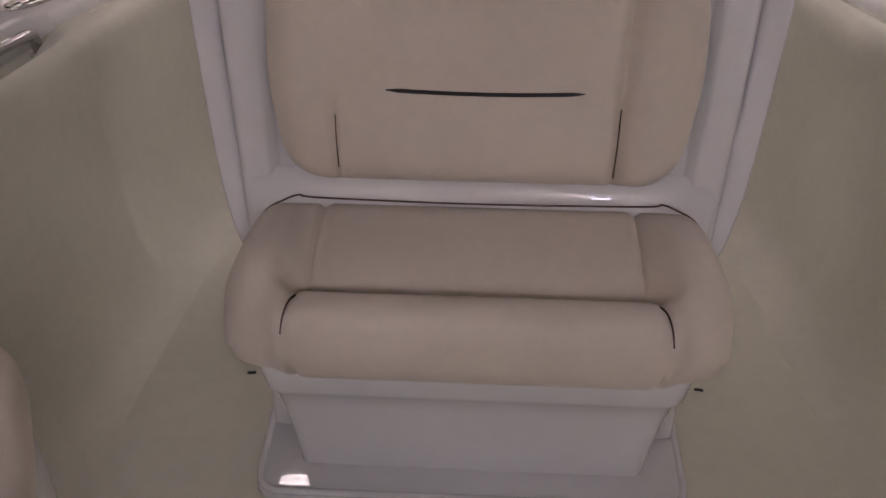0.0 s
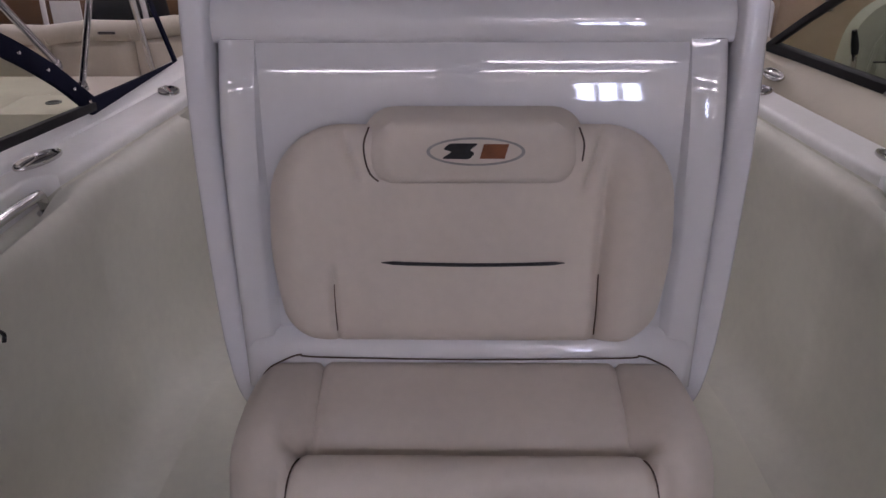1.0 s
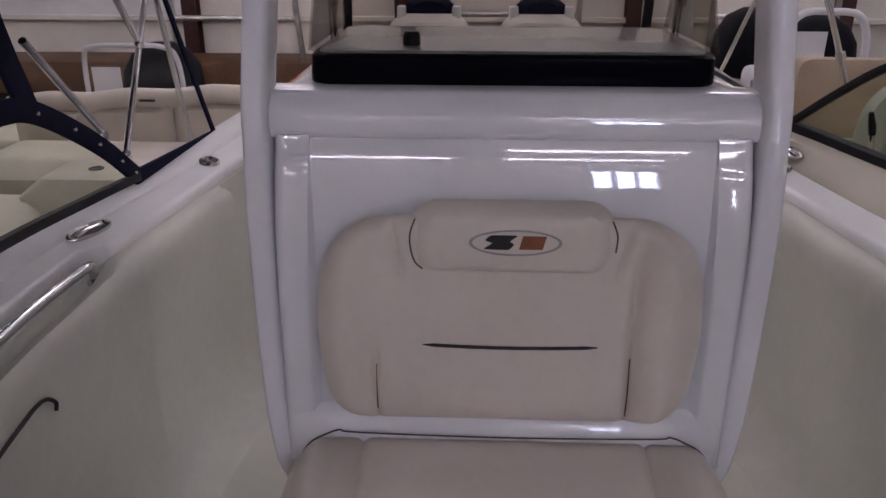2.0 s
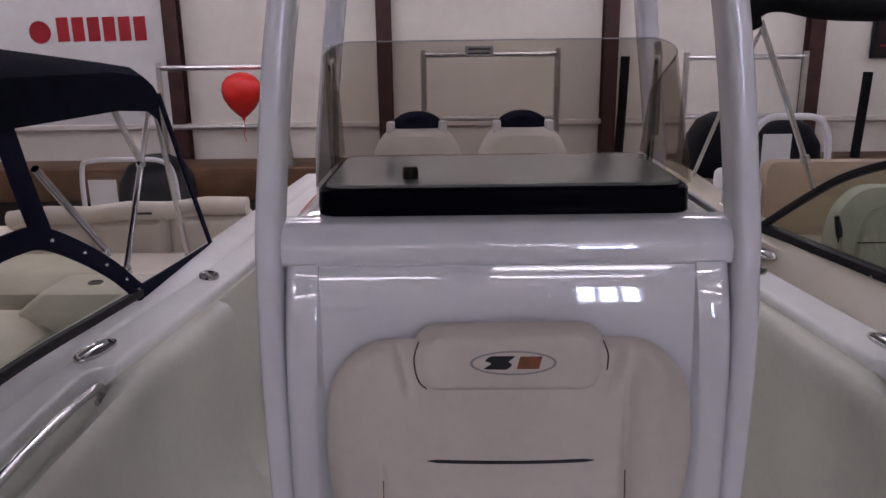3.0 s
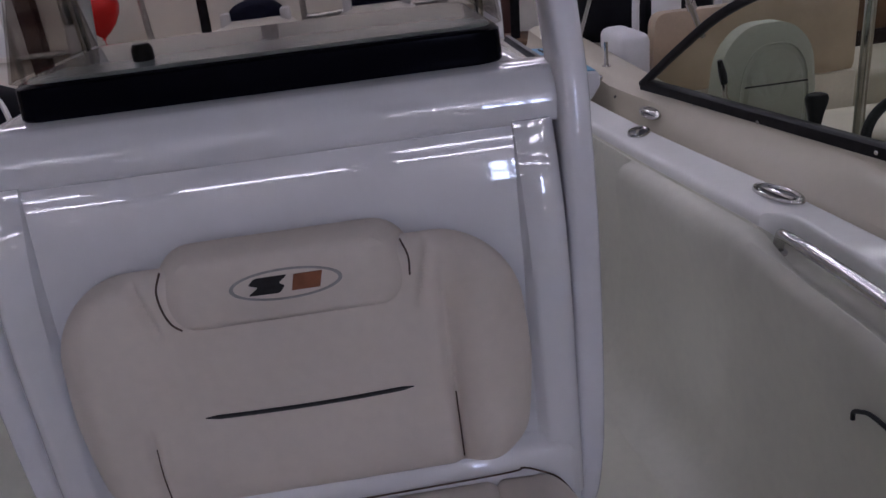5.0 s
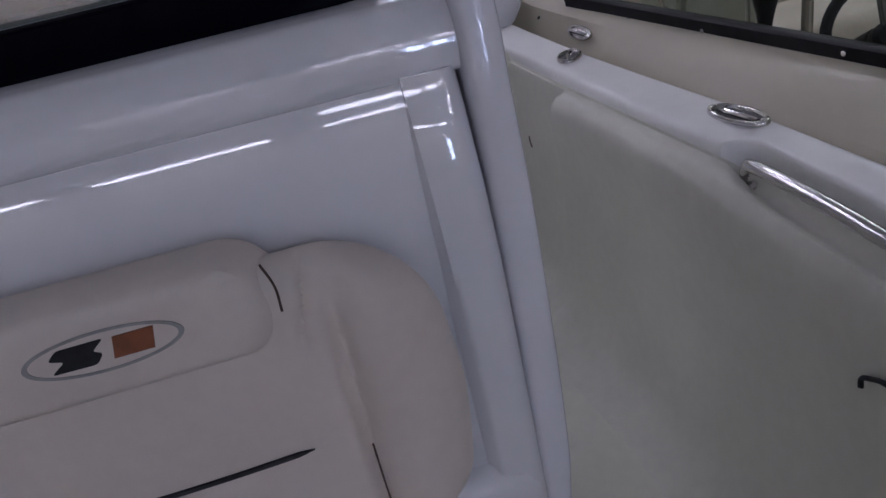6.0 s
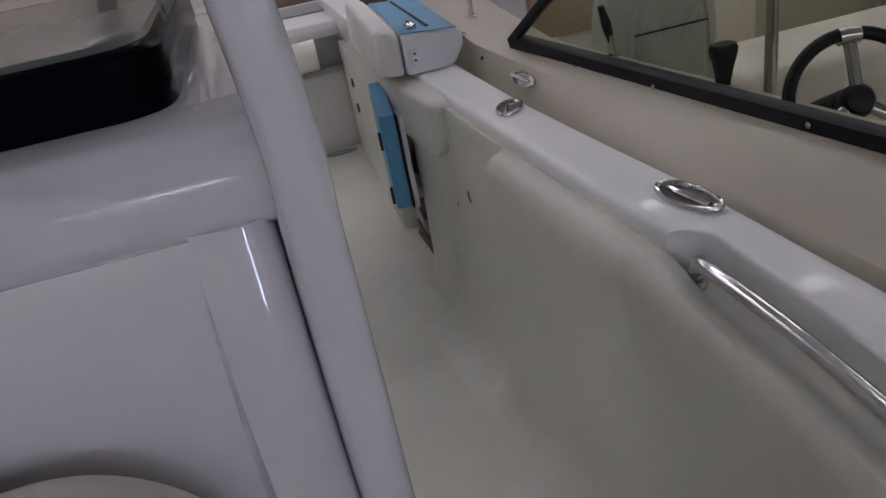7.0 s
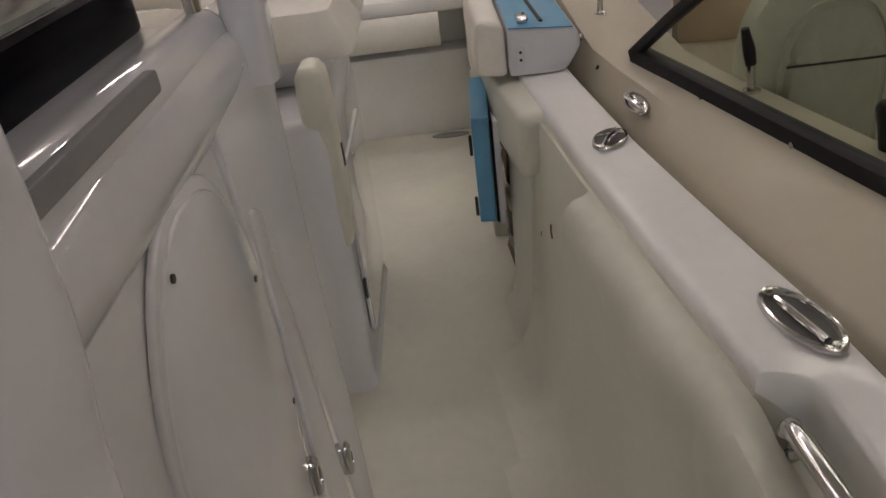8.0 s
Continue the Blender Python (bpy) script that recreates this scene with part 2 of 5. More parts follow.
def lerp_table(table, y):
    """Smoothly between the rows of (y, value)."""
    if y <= table[0][0]:
        return table[0][1]
    for (a, u), (b, v) in zip(table, table[1:]):
        if y <= b:
            t = (y - a) / (b - a)
            return u + (v - u) * t
    return table[-1][1]


V2 = lambda *p: [Vector(q) for q in p]
YZ = Matrix(((0, 0, 1, 0), (1, 0, 0, 0), (0, 1, 0, 0), (0, 0, 0, 1)))   # u to y, v to z, w to +x
XZ = Matrix(((1, 0, 0, 0), (0, 0, -1, 0), (0, 1, 0, 0), (0, 0, 0, 1)))  # u to x, v to z, w to -y

# ---- the showroom ----
X0, X1, Y0, Y1, Z0, Z1 = -7.0, 7.5, -6.0, 8.0, -1.15, 3.6
solo("floor", rbox((X0, Y0, Z0 - 0.15), (X1, Y1, Z0), 0), FLOORM, "grey polished concrete showroom floor", "floor", kind="structure", smooth=False)
solo("ceiling", rbox((X0, Y0, Z1), (X1, Y1, Z1 + 0.15), 0), CEILM, "off-white showroom ceiling", "ceiling", kind="structure", smooth=False)
solo("wall_north", rbox((X0, Y1, Z0), (X1, Y1 + 0.2, Z1), 0), WALLM, "cream panelled showroom end wall", "wall", kind="structure", smooth=False)
solo("wall_west", rbox((X0 - 0.2, Y0, Z0), (X0, Y1, Z1), 0), WALLM, "cream showroom side wall", "wall", kind="structure", smooth=False)
solo("wall_east", rbox((X1, Y0, Z0), (X1 + 0.2, Y1, Z1), 0), WALLM, "cream showroom side wall", "wall", kind="structure", smooth=False)
WINS = ((1.25, 2.0),)
WZ0, WZ1 = 2.25, 3.15
bm = bmesh.new()
edges = [X0, *[e for w in WINS for e in w], X1]
for i in range(0, len(edges), 2):
    rbox((edges[i], Y0 - 0.2, Z0), (edges[i + 1], Y0, Z1), 0, bm=bm)
for a, b in WINS:
    rbox((a, Y0 - 0.2, Z0), (b, Y0, WZ0), 0, bm=bm)
    rbox((a, Y0 - 0.2, WZ1), (b, Y0, Z1), 0, bm=bm)
solo("wall_south", bm, WALLM, "cream showroom wall with a window", "wall", kind="structure", smooth=False)
for k, (a, b) in enumerate(WINS):
    w = thing("window_%d" % (k + 1), "white framed daylight window in the showroom wall", "window", ((a + b) / 2, Y0, WZ0), kind="structure")
    bm = bmesh.new()
    for x in (a, (2 * a + b) / 3, (a + 2 * b) / 3, b):
        rbox((x - 0.03, Y0 - 0.12, WZ0), (x + 0.03, Y0 - 0.04, WZ1), 0.004, 1, bm)
    for z in (WZ0 + 0.02, (WZ0 + WZ1) / 2, WZ1 - 0.02):
        rbox((a, Y0 - 0.11, z - 0.02), (b, Y0 - 0.05, z + 0.02), 0.004, 1, bm)
    part("window_frame", bm, WHITEBOX, w)
    for i in range(3):
        l = a + (b - a) * i / 3 + 0.02
        part("pane", rbox((l, Y0 - 0.10, WZ0 + 0.04), (l + (b - a) / 3 - 0.04, Y0 - 0.09, WZ1 - 0.04), 0), PANE, w, "bright daylight pane", False)

# ceiling fixtures, each with a pair of bare tubes
tube_at = [(x, y) for x in (-5.6, -3.36, -1.12, 1.12, 3.36, 5.6) for y in (-5.5, -4.5, 2.8, 4.7, 6.5) if (x, y) != (-1.12, -4.5)]
first = None
for x, y in tube_at:
    if first is None:
        first = thing("ceiling_light", "white ceiling fixture with two glowing tubes", "ceiling light", (x, y, Z1), group="ceiling lights")
        part("housing", rbox((x - 0.89, y - 0.12, Z1 - 0.05), (x + 0.89, y + 0.12, Z1), 0.01, 1), WHITEBOX, first)
        for d in (-0.05, 0.05):
            part("lamp_tube", tube([(x - 0.85, y + d, Z1 - 0.075), (x + 0.85, y + d, Z1 - 0.075)], 0.017, 8), TUBE, first, "glowing white tube")
            for e in (-0.865, 0.865):
                part("lamp_holder", rbox((x + e - 0.012, y + d - 0.02, Z1 - 0.10), (x + e + 0.012, y + d + 0.02, Z1 - 0.05), 0.004, 1), WHITEBOX, first)
    else:
        copy_thing(first, pose(x, y, Z1))

# posts, bench, rails along the end wall
first = None
for x in (-3.0, -0.80, 1.55, 3.66, 5.7):
    if first is None:
        first = thing("steel_post", "dark red painted steel wall post", "post", (x, Y1, Z0), group="wall posts")
        part("web", rbox((x - 0.02, Y1 - 0.16, Z0), (x + 0.02, Y1, Z1), 0.003, 1), POSTM, first)
        for d in (0.0, 0.14):
            part("flange", rbox((x - 0.075, Y1 - 0.17 + d, Z0), (x + 0.075, Y1 - 0.15 + d, Z1), 0.003, 1), POSTM, first)
    else:
        copy_thing(first, pose(x, Y1, Z0))
bm = bmesh.new()
rbox((X0, Y1 - 0.05, 0.60), (X1, Y1, 0.66), 0.01, 1, bm)
solo("trim", bm, WALLM, "cream horizontal girt along the wall", "trim", kind="structure")
b = thing("display_bench", "long brown wooden display bench with dark skirt", "bench", (0, Y1 - 0.5, Z0))
part("top", rbox((X0 + 0.1, Y1 - 0.85, -0.02), (X1 - 0.1, Y1 - 0.20, 0.30), 0.02), WOOD, b)
part("skirt", rbox((X0 + 0.12, Y1 - 0.82, Z0), (X1 - 0.12, Y1 - 0.22, -0.02), 0), DARKW, b, "dark cloth skirt", False)


def rack(x0, x1, z0, z1, mid, lean, label):
    y = Y1 - 0.75
    r = thing("tube_rack", label, "rack", ((x0 + x1) / 2, y, 0.30), group="tube racks")
    for x, l in ((x0, 0), (x1, lean)):
        part("upright", tube([(x + l, y, z0), (x + l * 0.3, y, (z0 + z1) / 2), (x, y, z1 + 0.05)], 0.030, 8), BRUSHED, r)
    for z in (z1, mid):
        part("crossbar", tube([(x0, y, z), (x1 + lean * (z1 - z) / (z1 - z0) * 0.6, y, z)], 0.026, 8), BRUSHED, r)
    return r


rack(-0.37, 0.92, 0.30, 1.36, 0.75, 0, "satin metal tube rack on the display bench")
r = thing("nameplate", "small grey plate on the rack's top tube", "plate", (0.16, Y1 - 0.75, 1.36))
part("board", rbox((0.03, Y1 - 0.79, 1.34), (0.30, Y1 - 0.775, 1.44), 0.004, 1), GREYP, r)
for z in (1.37, 1.41):
    part("bar", rbox((0.06, Y1 - 0.795, z - 0.008), (0.27, Y1 - 0.789, z + 0.008), 0), DARKCUP, r, "unreadable printed line", False)
rack(-2.95, -1.78, 0.30, 1.27, 0.70, 0.07, "satin metal tube rack beside a red balloon")
rack(2.16, 3.30, 0.30, 1.30, 0.74, 0, "satin metal tube rack on the display bench")
rack(4.4, 5.6, 0.30, 1.18, 0.68, 0, "satin metal tube rack on the display bench")
for k, (x, z) in enumerate(((-1.27, 1.30), (1.60, 1.32), (3.98, 1.14))):
    solo("padded_post", tube([(x - 0.03, Y1 - 0.62, 0.30), (x - 0.01, Y1 - 0.62, 0.8), (x, Y1 - 0.62, z)], 0.045, 10), BLKCAN, "black padded guide post on the bench", "post", (x, Y1 - 0.62, 0.30), "padded posts")

# banner with a red mark and bars for its brand lettering
b = thing("wall_banner", "white banner with red brand lettering", "banner", (-3.9, Y1 - 0.03, 0.6))
part("cloth", rbox((-5.6, Y1 - 0.03, 0.62), (-3.12, Y1 - 0.01, 2.6), 0.004, 1), BANNER, b)
part("mark", moved(lathe([(0.085, 0), (0.115, 0.006), (0.115, 0.012), (0.0, 0.012)], 24), pose(-4.42, Y1 - 0.032, 1.63, 90, 0, 0)), REDINK, b, "round red mark")
for i in range(6):
    x = -4.24 + i * 0.163
    part("letter_bar", plate(V2((x, 1.53), (x + 0.125, 1.535), (x + 0.125, 1.78), (x, 1.775)), Matrix.Translation((0, Y1 - 0.032, 0)) @ XZ, 0.006), REDINK, b, "red printed bar", False)
p = thing("wall_poster", "dark framed poster on the end wall", "poster", (4.6, Y1 - 0.03, 1.3))
part("frame", rbox((4.28, Y1 - 0.05, 1.25), (4.95, Y1 - 0.01, 1.66), 0.006, 1), FRAME, p)
part("print", rbox((4.32, Y1 - 0.056, 1.29), (4.91, Y1 - 0.051, 1.62), 0), POSTER, p, "dark print with a red streak", False)
part("streak", rbox((4.36, Y1 - 0.060, 1.37), (4.88, Y1 - 0.057, 1.385), 0), REDINK, p, "red streak", False)
part("glow_print", plate(rounded(V2((4.42, 1.46), (4.80, 1.46), (4.74, 1.56), (4.60, 1.53), (4.48, 1.57)), 0.03, 3), Matrix.Translation((0, Y1 - 0.0565, 0)) @ XZ, 0.002), CARD, p, "blurred brown and gold picture", False)


def balloon(x, y, z, r, material, label):
    b = thing("balloon", label, "balloon", (x, y, z - r * 1.35))
    prof = [(0.001, -1.28), (0.10, -1.24), (0.05, -1.18), (0.30, -0.98), (0.62, -0.66), (0.88, -0.22), (0.97, 0.15), (0.90, 0.52), (0.66, 0.82), (0.34, 0.97), (0.001, 1.02)]
    part("skin", moved(lathe([(a * r, c * r) for a, c in prof], 28), Matrix.Translation((x, y, z))), material, b)
    part("ribbon", tube(smooth_path([(x, y, z - 1.25 * r), (x + 0.01, y, z - 1.6 * r), (x - 0.008, y, z - 1.95 * r), (x + 0.004, y + 0.02, z - 2.32 * r)], 4), 0.0045, 5), material, b)


balloon(-2.14, Y1 - 0.80, 1.02, 0.202, RUBBER, "red rubber balloon on a ribbon")
balloon(1.30, 3.3, 1.79, 0.088, RUBBERB, "blue rubber balloon above the black canopy")

# ---- our boat: hull, deck, gunwales ----
XIN = [(-1.7, 0.35), (-1.0, 0.68), (-0.2, 0.88), (0.5, 0.955), (1.0, 0.975), (1.45, 0.97), (2.05, 0.895), (2.75, 0.825), (4.6, 0.72)]
XOUT = [(-1.7, 0.55), (-1.0, 0.86), (-0.2, 1.06), (0.5, 1.12), (1.14, 1.135), (1.6, 1.095), (1.9, 1.05), (2.2, 1.01), (2.7, 0.965), (4.6, 0.86)]
GZ = 0.72
ys = [-1.7, -1.4, -1.0, -0.6, -0.2, 0.1, 0.4, 0.7, 1.0, 1.15, 1.22, 1.27, 1.31, 1.34, 1.365, 1.38, 1.395, 1.405, 1.415, 1.423, 1.430, 1.436, 1.440, 1.443, 1.4445, 1.4452, 1.46, 1.6, 1.8, 1.95, 2.03, 2.05, 2.07, 2.2, 2.35, 2.44, 2.46, 2.6, 2.8]
boat = thing("boat_hull", "white open fishing boat hull with cream liner", "boat", (0, 1.4, 0))


def rail_cut(y):
    """How far the grab-rail recess is open, 0 to 1."""
    t = min(1, max(0, (1.445 - y) / 0.055)) * min(1, max(0, (y + 0.1) / 0.06))
    return math.sqrt(max(0, 1 - (1 - t) ** 2))


for s, side in ((1, "starboard"), (-1, "port")):
    rings, cap_rings = [], []
    for y in ys:
        xi, k = lerp_table(XIN, y), rail_cut(y)
        ki = k * min(1, max(0, (1.445 - y) / 0.14)) ** 1.2
        roll = 1.0 if y < 2.04 else 0.0
        c = 0.055 * roll
        w = 0.0 if y < 2.45 else 0.015
        prof = [(xi + 0.060 * k + 0.01, 0.700), (xi + 0.060 * k, 0.690 - 0.045 * k), (xi + 0.020 * k - 0.002, 0.684 - 0.044 * k), (xi + 0.006 * k - 0.003, 0.684 - 0.038 * ki),
                (xi - 0.006, 0.684 - 0.032 * ki), (xi - 0.010 - 0.14 * c, 0.686 - 0.024 * ki), (xi - 0.011 - 0.34 * c, 0.687 - 0.014 * ki), (xi - 0.013 - 0.60 * c, 0.682), (xi - 0.014 - 0.82 * c, 0.669), (xi - 0.015 - 0.95 * c, 0.648), (xi - 0.016 - c - w, 0.61),
                (xi - 0.020 - 0.75 * c - w, 0.52), (xi - 0.024 - 0.6 * c - w, 0.42), (xi - 0.035 - 0.6 * c - w, 0.22), (xi - 0.05 - 0.6 * c - w, 0.10), (xi - 0.08 - 0.6 * c - w, 0.035), (xi - 0.13 - 0.6 * c - w, 0.006), (xi - 0.24 - c, 0.002)]
        if y < 2.5:
            rings.append([(s * x, y, z) for x, z in prof])
        xo = lerp_table(XOUT, y)
        a = xi + 0.060 * k
        q = 0.45 if y < 1.46 else 0.8
        cap = [(a, 0.690 - 0.045 * k), (a, GZ - 0.022 * q), (a + 0.002 * q, GZ - 0.013 * q), (a + 0.007 * q, GZ - 0.006 * q), (a + 0.014 * q, GZ - 0.0015 * q), (a + 0.024 * q, GZ), (a + 0.028 * q, GZ), ((a + xo) / 2, GZ), (xo - 0.018, GZ), (xo - 0.012, GZ - 0.0005), (xo - 0.003, GZ - 0.004), (xo, GZ - 0.015), (xo + 0.005, 0.60), (xo - 0.06, 0.2), (xo - 0.2, -0.25), (xo - 0.3, -0.25), (xo - 0.09, 0.2), (a + 0.04, 0.60)]
        cap_rings.append([(s * x, y, z) for x, z in cap])
    part("inner_liner", loft(rings, closed=False, cap=False), LINER, boat, "cream moulded inner liner")
    part("gunwale", loft(cap_rings), CAP, boat, "glossy white gunwale cap")
    # the liner block with the stowage locker, further aft, which steps inwards as it runs aft
    rings = []
    for y, xi in ((2.452, 0.825), (2.458, 0.818), (2.48, 0.815), (2.60, 0.803), (2.70, 0.793), (2.745, 0.788), (2.752, 0.794)):
        rings.append([(s * x, y, z) for x, z in ((xi + 0.06, 0.56), (xi, 0.56), (xi - 0.003, 0.30), (xi - 0.006, 0.10), (xi - 0.020, 0.03), (xi - 0.05, 0.004), (xi + 0.06, 0.0))])
    part("locker_pillar", loft(rings), LINER, boat, "cream liner pillar before the locker")
    rings = []
    for y, xi, e in ((2.440, 0.800, 0.022), (2.443, 0.800, 0.012), (2.451, 0.799, 0.004), (2.468, 0.796, 0.0), (2.60, 0.776, 0.0), (2.75, 0.756, 0.0), (2.90, 0.738, 0.0), (3.10, 0.728, 0.0), (3.45, 0.725, 0.0)):
        rings.append([(s * p.x, y, p.y) for p in rounded(V2((xi + e, 0.545 + e), (0.90, 0.545 + e), (0.90, 0.712 - e), (xi + e, 0.704 - e)), [0.010, 0.002, 0.002, 0.022], 4)])
    part("locker_head", loft(rings), LINER, boat, "cream liner above the locker")
    bm = rbox((s * 0.745 if s > 0 else -0.86, 3.15, 0.0), (0.86 if s > 0 else -0.745, 4.25, 0.548), 0.01)
    part("aft_liner", bm, LINER, boat)
    # near-black back wall: the shade inside the locker put into its colour
    part("locker_back", rbox((min(s * 0.86, s * 0.90), 2.66, 0.0), (max(s * 0.86, s * 0.90), 3.2, 0.6), 0), DARKCUP, boat, "locker back wall coloured dark for the shade inside", False)
    bm = loft([[(s * x, y, z) for x, z in ((lerp_table(XIN, y), 0.69), (lerp_table(XIN, y), GZ), (lerp_table(XOUT, y), GZ), (lerp_table(XOUT, y), 0.3), (lerp_table(XOUT, y) - 0.05, 0.3))] for y in (2.8, 3.2, 3.8, 4.6)])
    part("aft_gunwale", bm, CAP, boat)
part("deck_floor", rbox((-0.93, -1.7, -0.04), (0.93, 4.6, 0.004), 0), DECK, boat, "cream non-skid deck", False)
bm = rbox((-0.9, 4.25, 0.0), (0.9, 4.65, 0.40), 0.02)
rbox((-0.9, 4.20, 0.58), (0.9, 4.85, 0.66), 0.03, bm=bm)
rbox((-0.9, 4.40, 0.36), (0.9, 4.65, 0.60), 0.0, bm=bm)
part("transom", bm, CAP, boat, "white transom bulkhead with ledge")
part("bow_bulkhead", rbox((-0.6, -1.75, 0.0), (0.6, -1.68, 0.72), 0.01), LINER, boat)


# ---- grab rails and gunwale fittings ----
def grab_rail(s):
    g = thing("grab_rail", "polished stainless grab rail in gunwale recess", "rail", (s * 0.97, 0.9, 0.68), group="grab rails")
    pts = smooth_path([(s * 0.990, 1.395, 0.655), (s * 0.986, 1.380, 0.685), (s * 0.984, 1.345, 0.700), (s * 0.990, 1.10, 0.704), (s * 0.975, 0.7, 0.704), (s * 0.958, 0.3, 0.704), (s * 0.935, 0.03, 0.69), (s * 0.935, 0.0, 0.668)], 5)
    part("bar", tube(pts, 0.0125, 14), CHROME, g)
    for y in (1.405, 0.0):
        part("foot", moved(lathe([(0.021, 0), (0.021, 0.006), (0.015, 0.012), (0.012, 0.012)], 16), Matrix.Translation((s * (0.990 if y else 0.935), y - (0.010 if y else 0.0), 0.640))), CHROME, g, "round chrome foot")


grab_rail(1)
grab_rail(-1)


def rod_holder(at, turn, sx, sy, label):
    h = thing("rod_holder", label, "rod holder", (0, 0, 0), group="rod holders")
    prof = [(1.0, -0.002), (1.0, 0.003), (0.96, 0.0065), (0.87, 0.007), (0.80, 0.003), (0.77, -0.002)]
    part("flange", loft([[(sx * r * math.cos(a), sy * r * math.sin(a), z) for a in [2 * math.pi * k / 32 for k in range(32)]] for r, z in prof], cap=False), CHROME, h, "polished oval flange")
    part("cup", loft([[(sx * r * math.cos(a), sy * r * math.sin(a) - o, z) for a in [2 * math.pi * k / 24 for k in range(24)]] for r, z, o in ((0.79, 0.0, 0), (0.66, -0.0015, 0.002), (0.40, -0.0025, 0.004), (0.1, -0.003, 0.005))]), DARKCUP, h, "dark cup mouth")
    part("crossbar", tube([(-sx * 0.66, 0, 0.001), (0, sy * 0.1, 0.004), (sx * 0.66, 0, 0.001)], 0.006, 8), CHROME, h, "chrome gate bar")
    for k in (-1, 1):
        part("screw", moved(lathe([(0.005, 0.0), (0.005, 0.0025), (0.0, 0.0028)], 10), Matrix.Translation((k * sx * 0.86, 0, 0.006))), BRUSHED, h)
    h.matrix_basis = pose(*at, 0, 0, turn)
    return h


rod_holder((1.060, 1.535, GZ + 0.004), 103, 0.078, 0.036, "polished oval rod holder in the white gunwale")
rod_holder((0.958, 2.20, GZ + 0.004), 60, 0.055, 0.034, "polished oval cup fitting in the white gunwale")
rod_holder((-1.060, 1.535, GZ + 0.004), 77, 0.078, 0.036, "polished oval rod holder in the white gunwale")
rod_holder((-0.958, 2.20, GZ + 0.004), 120, 0.055, 0.034, "polished oval cup fitting in the white gunwale")
for s, line in ((-1, ((0.988, 0.546), (0.993, 0.562), (0.965, 0.588), (0.926, 0.597), (0.87, 0.594), (0.80, 0.588), (0.70, 0.575))), (1, ((0.953, 0.524), (0.952, 0.540), (0.934, 0.553), (0.90, 0.567), (0.82, 0.572), (0.70, 0.570)))):
    pts = smooth_path([(s * (lerp_table(XIN, y) - 0.0745), y, z) for y, z in line], 6)
    solo("bungee_hook", tube(pts, 0.0042, 8), BLACK, "black cord with hooked end on the liner", "cord", tuple(pts[0]), "liner cords")
for x, y, z, ln, lean in ((0.842, 2.30, 0.47, 0.030, 0.5), (0.832, 2.42, 0.40, 0.014, 0.1), (0.868, 1.93, 0.46, 0.028, 0.25)):
    solo("liner_scuff", tube([(x, y - ln * lean * 0.5, z - ln * 0.5), (x - 0.0015, y, z), (x, y + ln * lean * 0.5, z + ln * 0.5)], 0.0022, 6, flat=0.5), CARD, "small brown scuff on the cream liner", "scuff", (x, y, z), "liner scuffs")

# ---- the console ----
def front(z):
    """Where the recessed front panel stands at a height."""
    return 0.945 + (z - 0.6) * 0.09


console = thing("console", "white moulded steering console with lavender sheen", "console", (0, 1.3, 0))
HW = 0.420
rings = []
for z, grow in ((0.0, 0.0), (0.3, 0.0), (0.55, 0.0), (0.8, 0.0), (1.10, 0.0), (1.16, 0.0), (1.182, -0.004), (1.192, -0.013), (1.196, -0.028)):
    f = front(min(z, 1.14)) + 0.012 - grow * 0.6
    hw = HW + grow - 0.012 * max(0, z - 0.6)
    rings.append([(p.x, p.y, z) for p in rounded(V2((-hw, f), (hw, f), (hw, 1.60 + grow), (-hw, 1.60 + grow)), 0.03, 5)])
part("body", loft(rings), GEL, console, "glossy white moulded body")
# the front rolls back as it rises: panel, side columns and the beam over them


def rolled(y0, z0, z1, deg, z):
    """Depth at height z of a face that stands at y0 up to z0 and then leans back, by deg at z1."""
    y, n = y0, 40
    for k in range(n):
        a = z0 + (z1 - z0) * (k + 0.5) / n
        if a < z:
            y += math.tan(radians(deg) * ((a - z0) / (z1 - z0)) ** 1.25) * (z1 - z0) / n
    return y


def panel_y(z):
    return rolled(0.934, 0.86, 1.122, 21.5, z)


def column_y(z):
    return rolled(0.914, 0.84, 1.130, 25, z)


for s in (-1, 1):
    rings = []
    N = 30
    for i in range(N + 1):
        t = i / N
        z = 0.50 + 0.626 * t
        f, c = panel_y(z) + 0.002, column_y(z)
        lift = f - c
        inner, outer = 0.364 - 0.012 * t, 0.414 - 0.008 * t
        foot = inner - 0.004 - 0.95 * lift
        rings.append([(s * x, y, z) for x, y in ((foot, f + 0.012), (foot, f), (foot + 0.006, f - lift * 0.10), (inner - 0.008, f - lift * 0.86), (inner, c + lift * 0.03), (inner + 0.010, c - 0.001), ((inner + outer) / 2 + 0.004, c - 0.004), (outer - 0.014, c - 0.001), (outer - 0.005, c + 0.006), (outer, c + 0.020), (outer, 1.0), (foot, 1.0))])
    part("pilaster", loft(rings), GEL, console, "raised rounded side column")
rings = []
beam = [(1.06, 1.1165), (0.986, 1.117), (0.9775, 1.119), (0.9735, 1.124), (0.972, 1.131)]
for k in range(16):
    a = radians(2 + 41 * (k / 15) ** 1.2)
    beam.append((beam[-1][0] + 0.0037 * math.sin(a), beam[-1][1] + 0.0037 * math.cos(a)))
beam += [(beam[-1][0] + 0.003, 1.1885), (beam[-1][0] + 0.008, 1.1925), (beam[-1][0] + 0.016, 1.1955), (1.06, 1.197)]
beam = [Vector((0, y, z)) for y, z in beam]
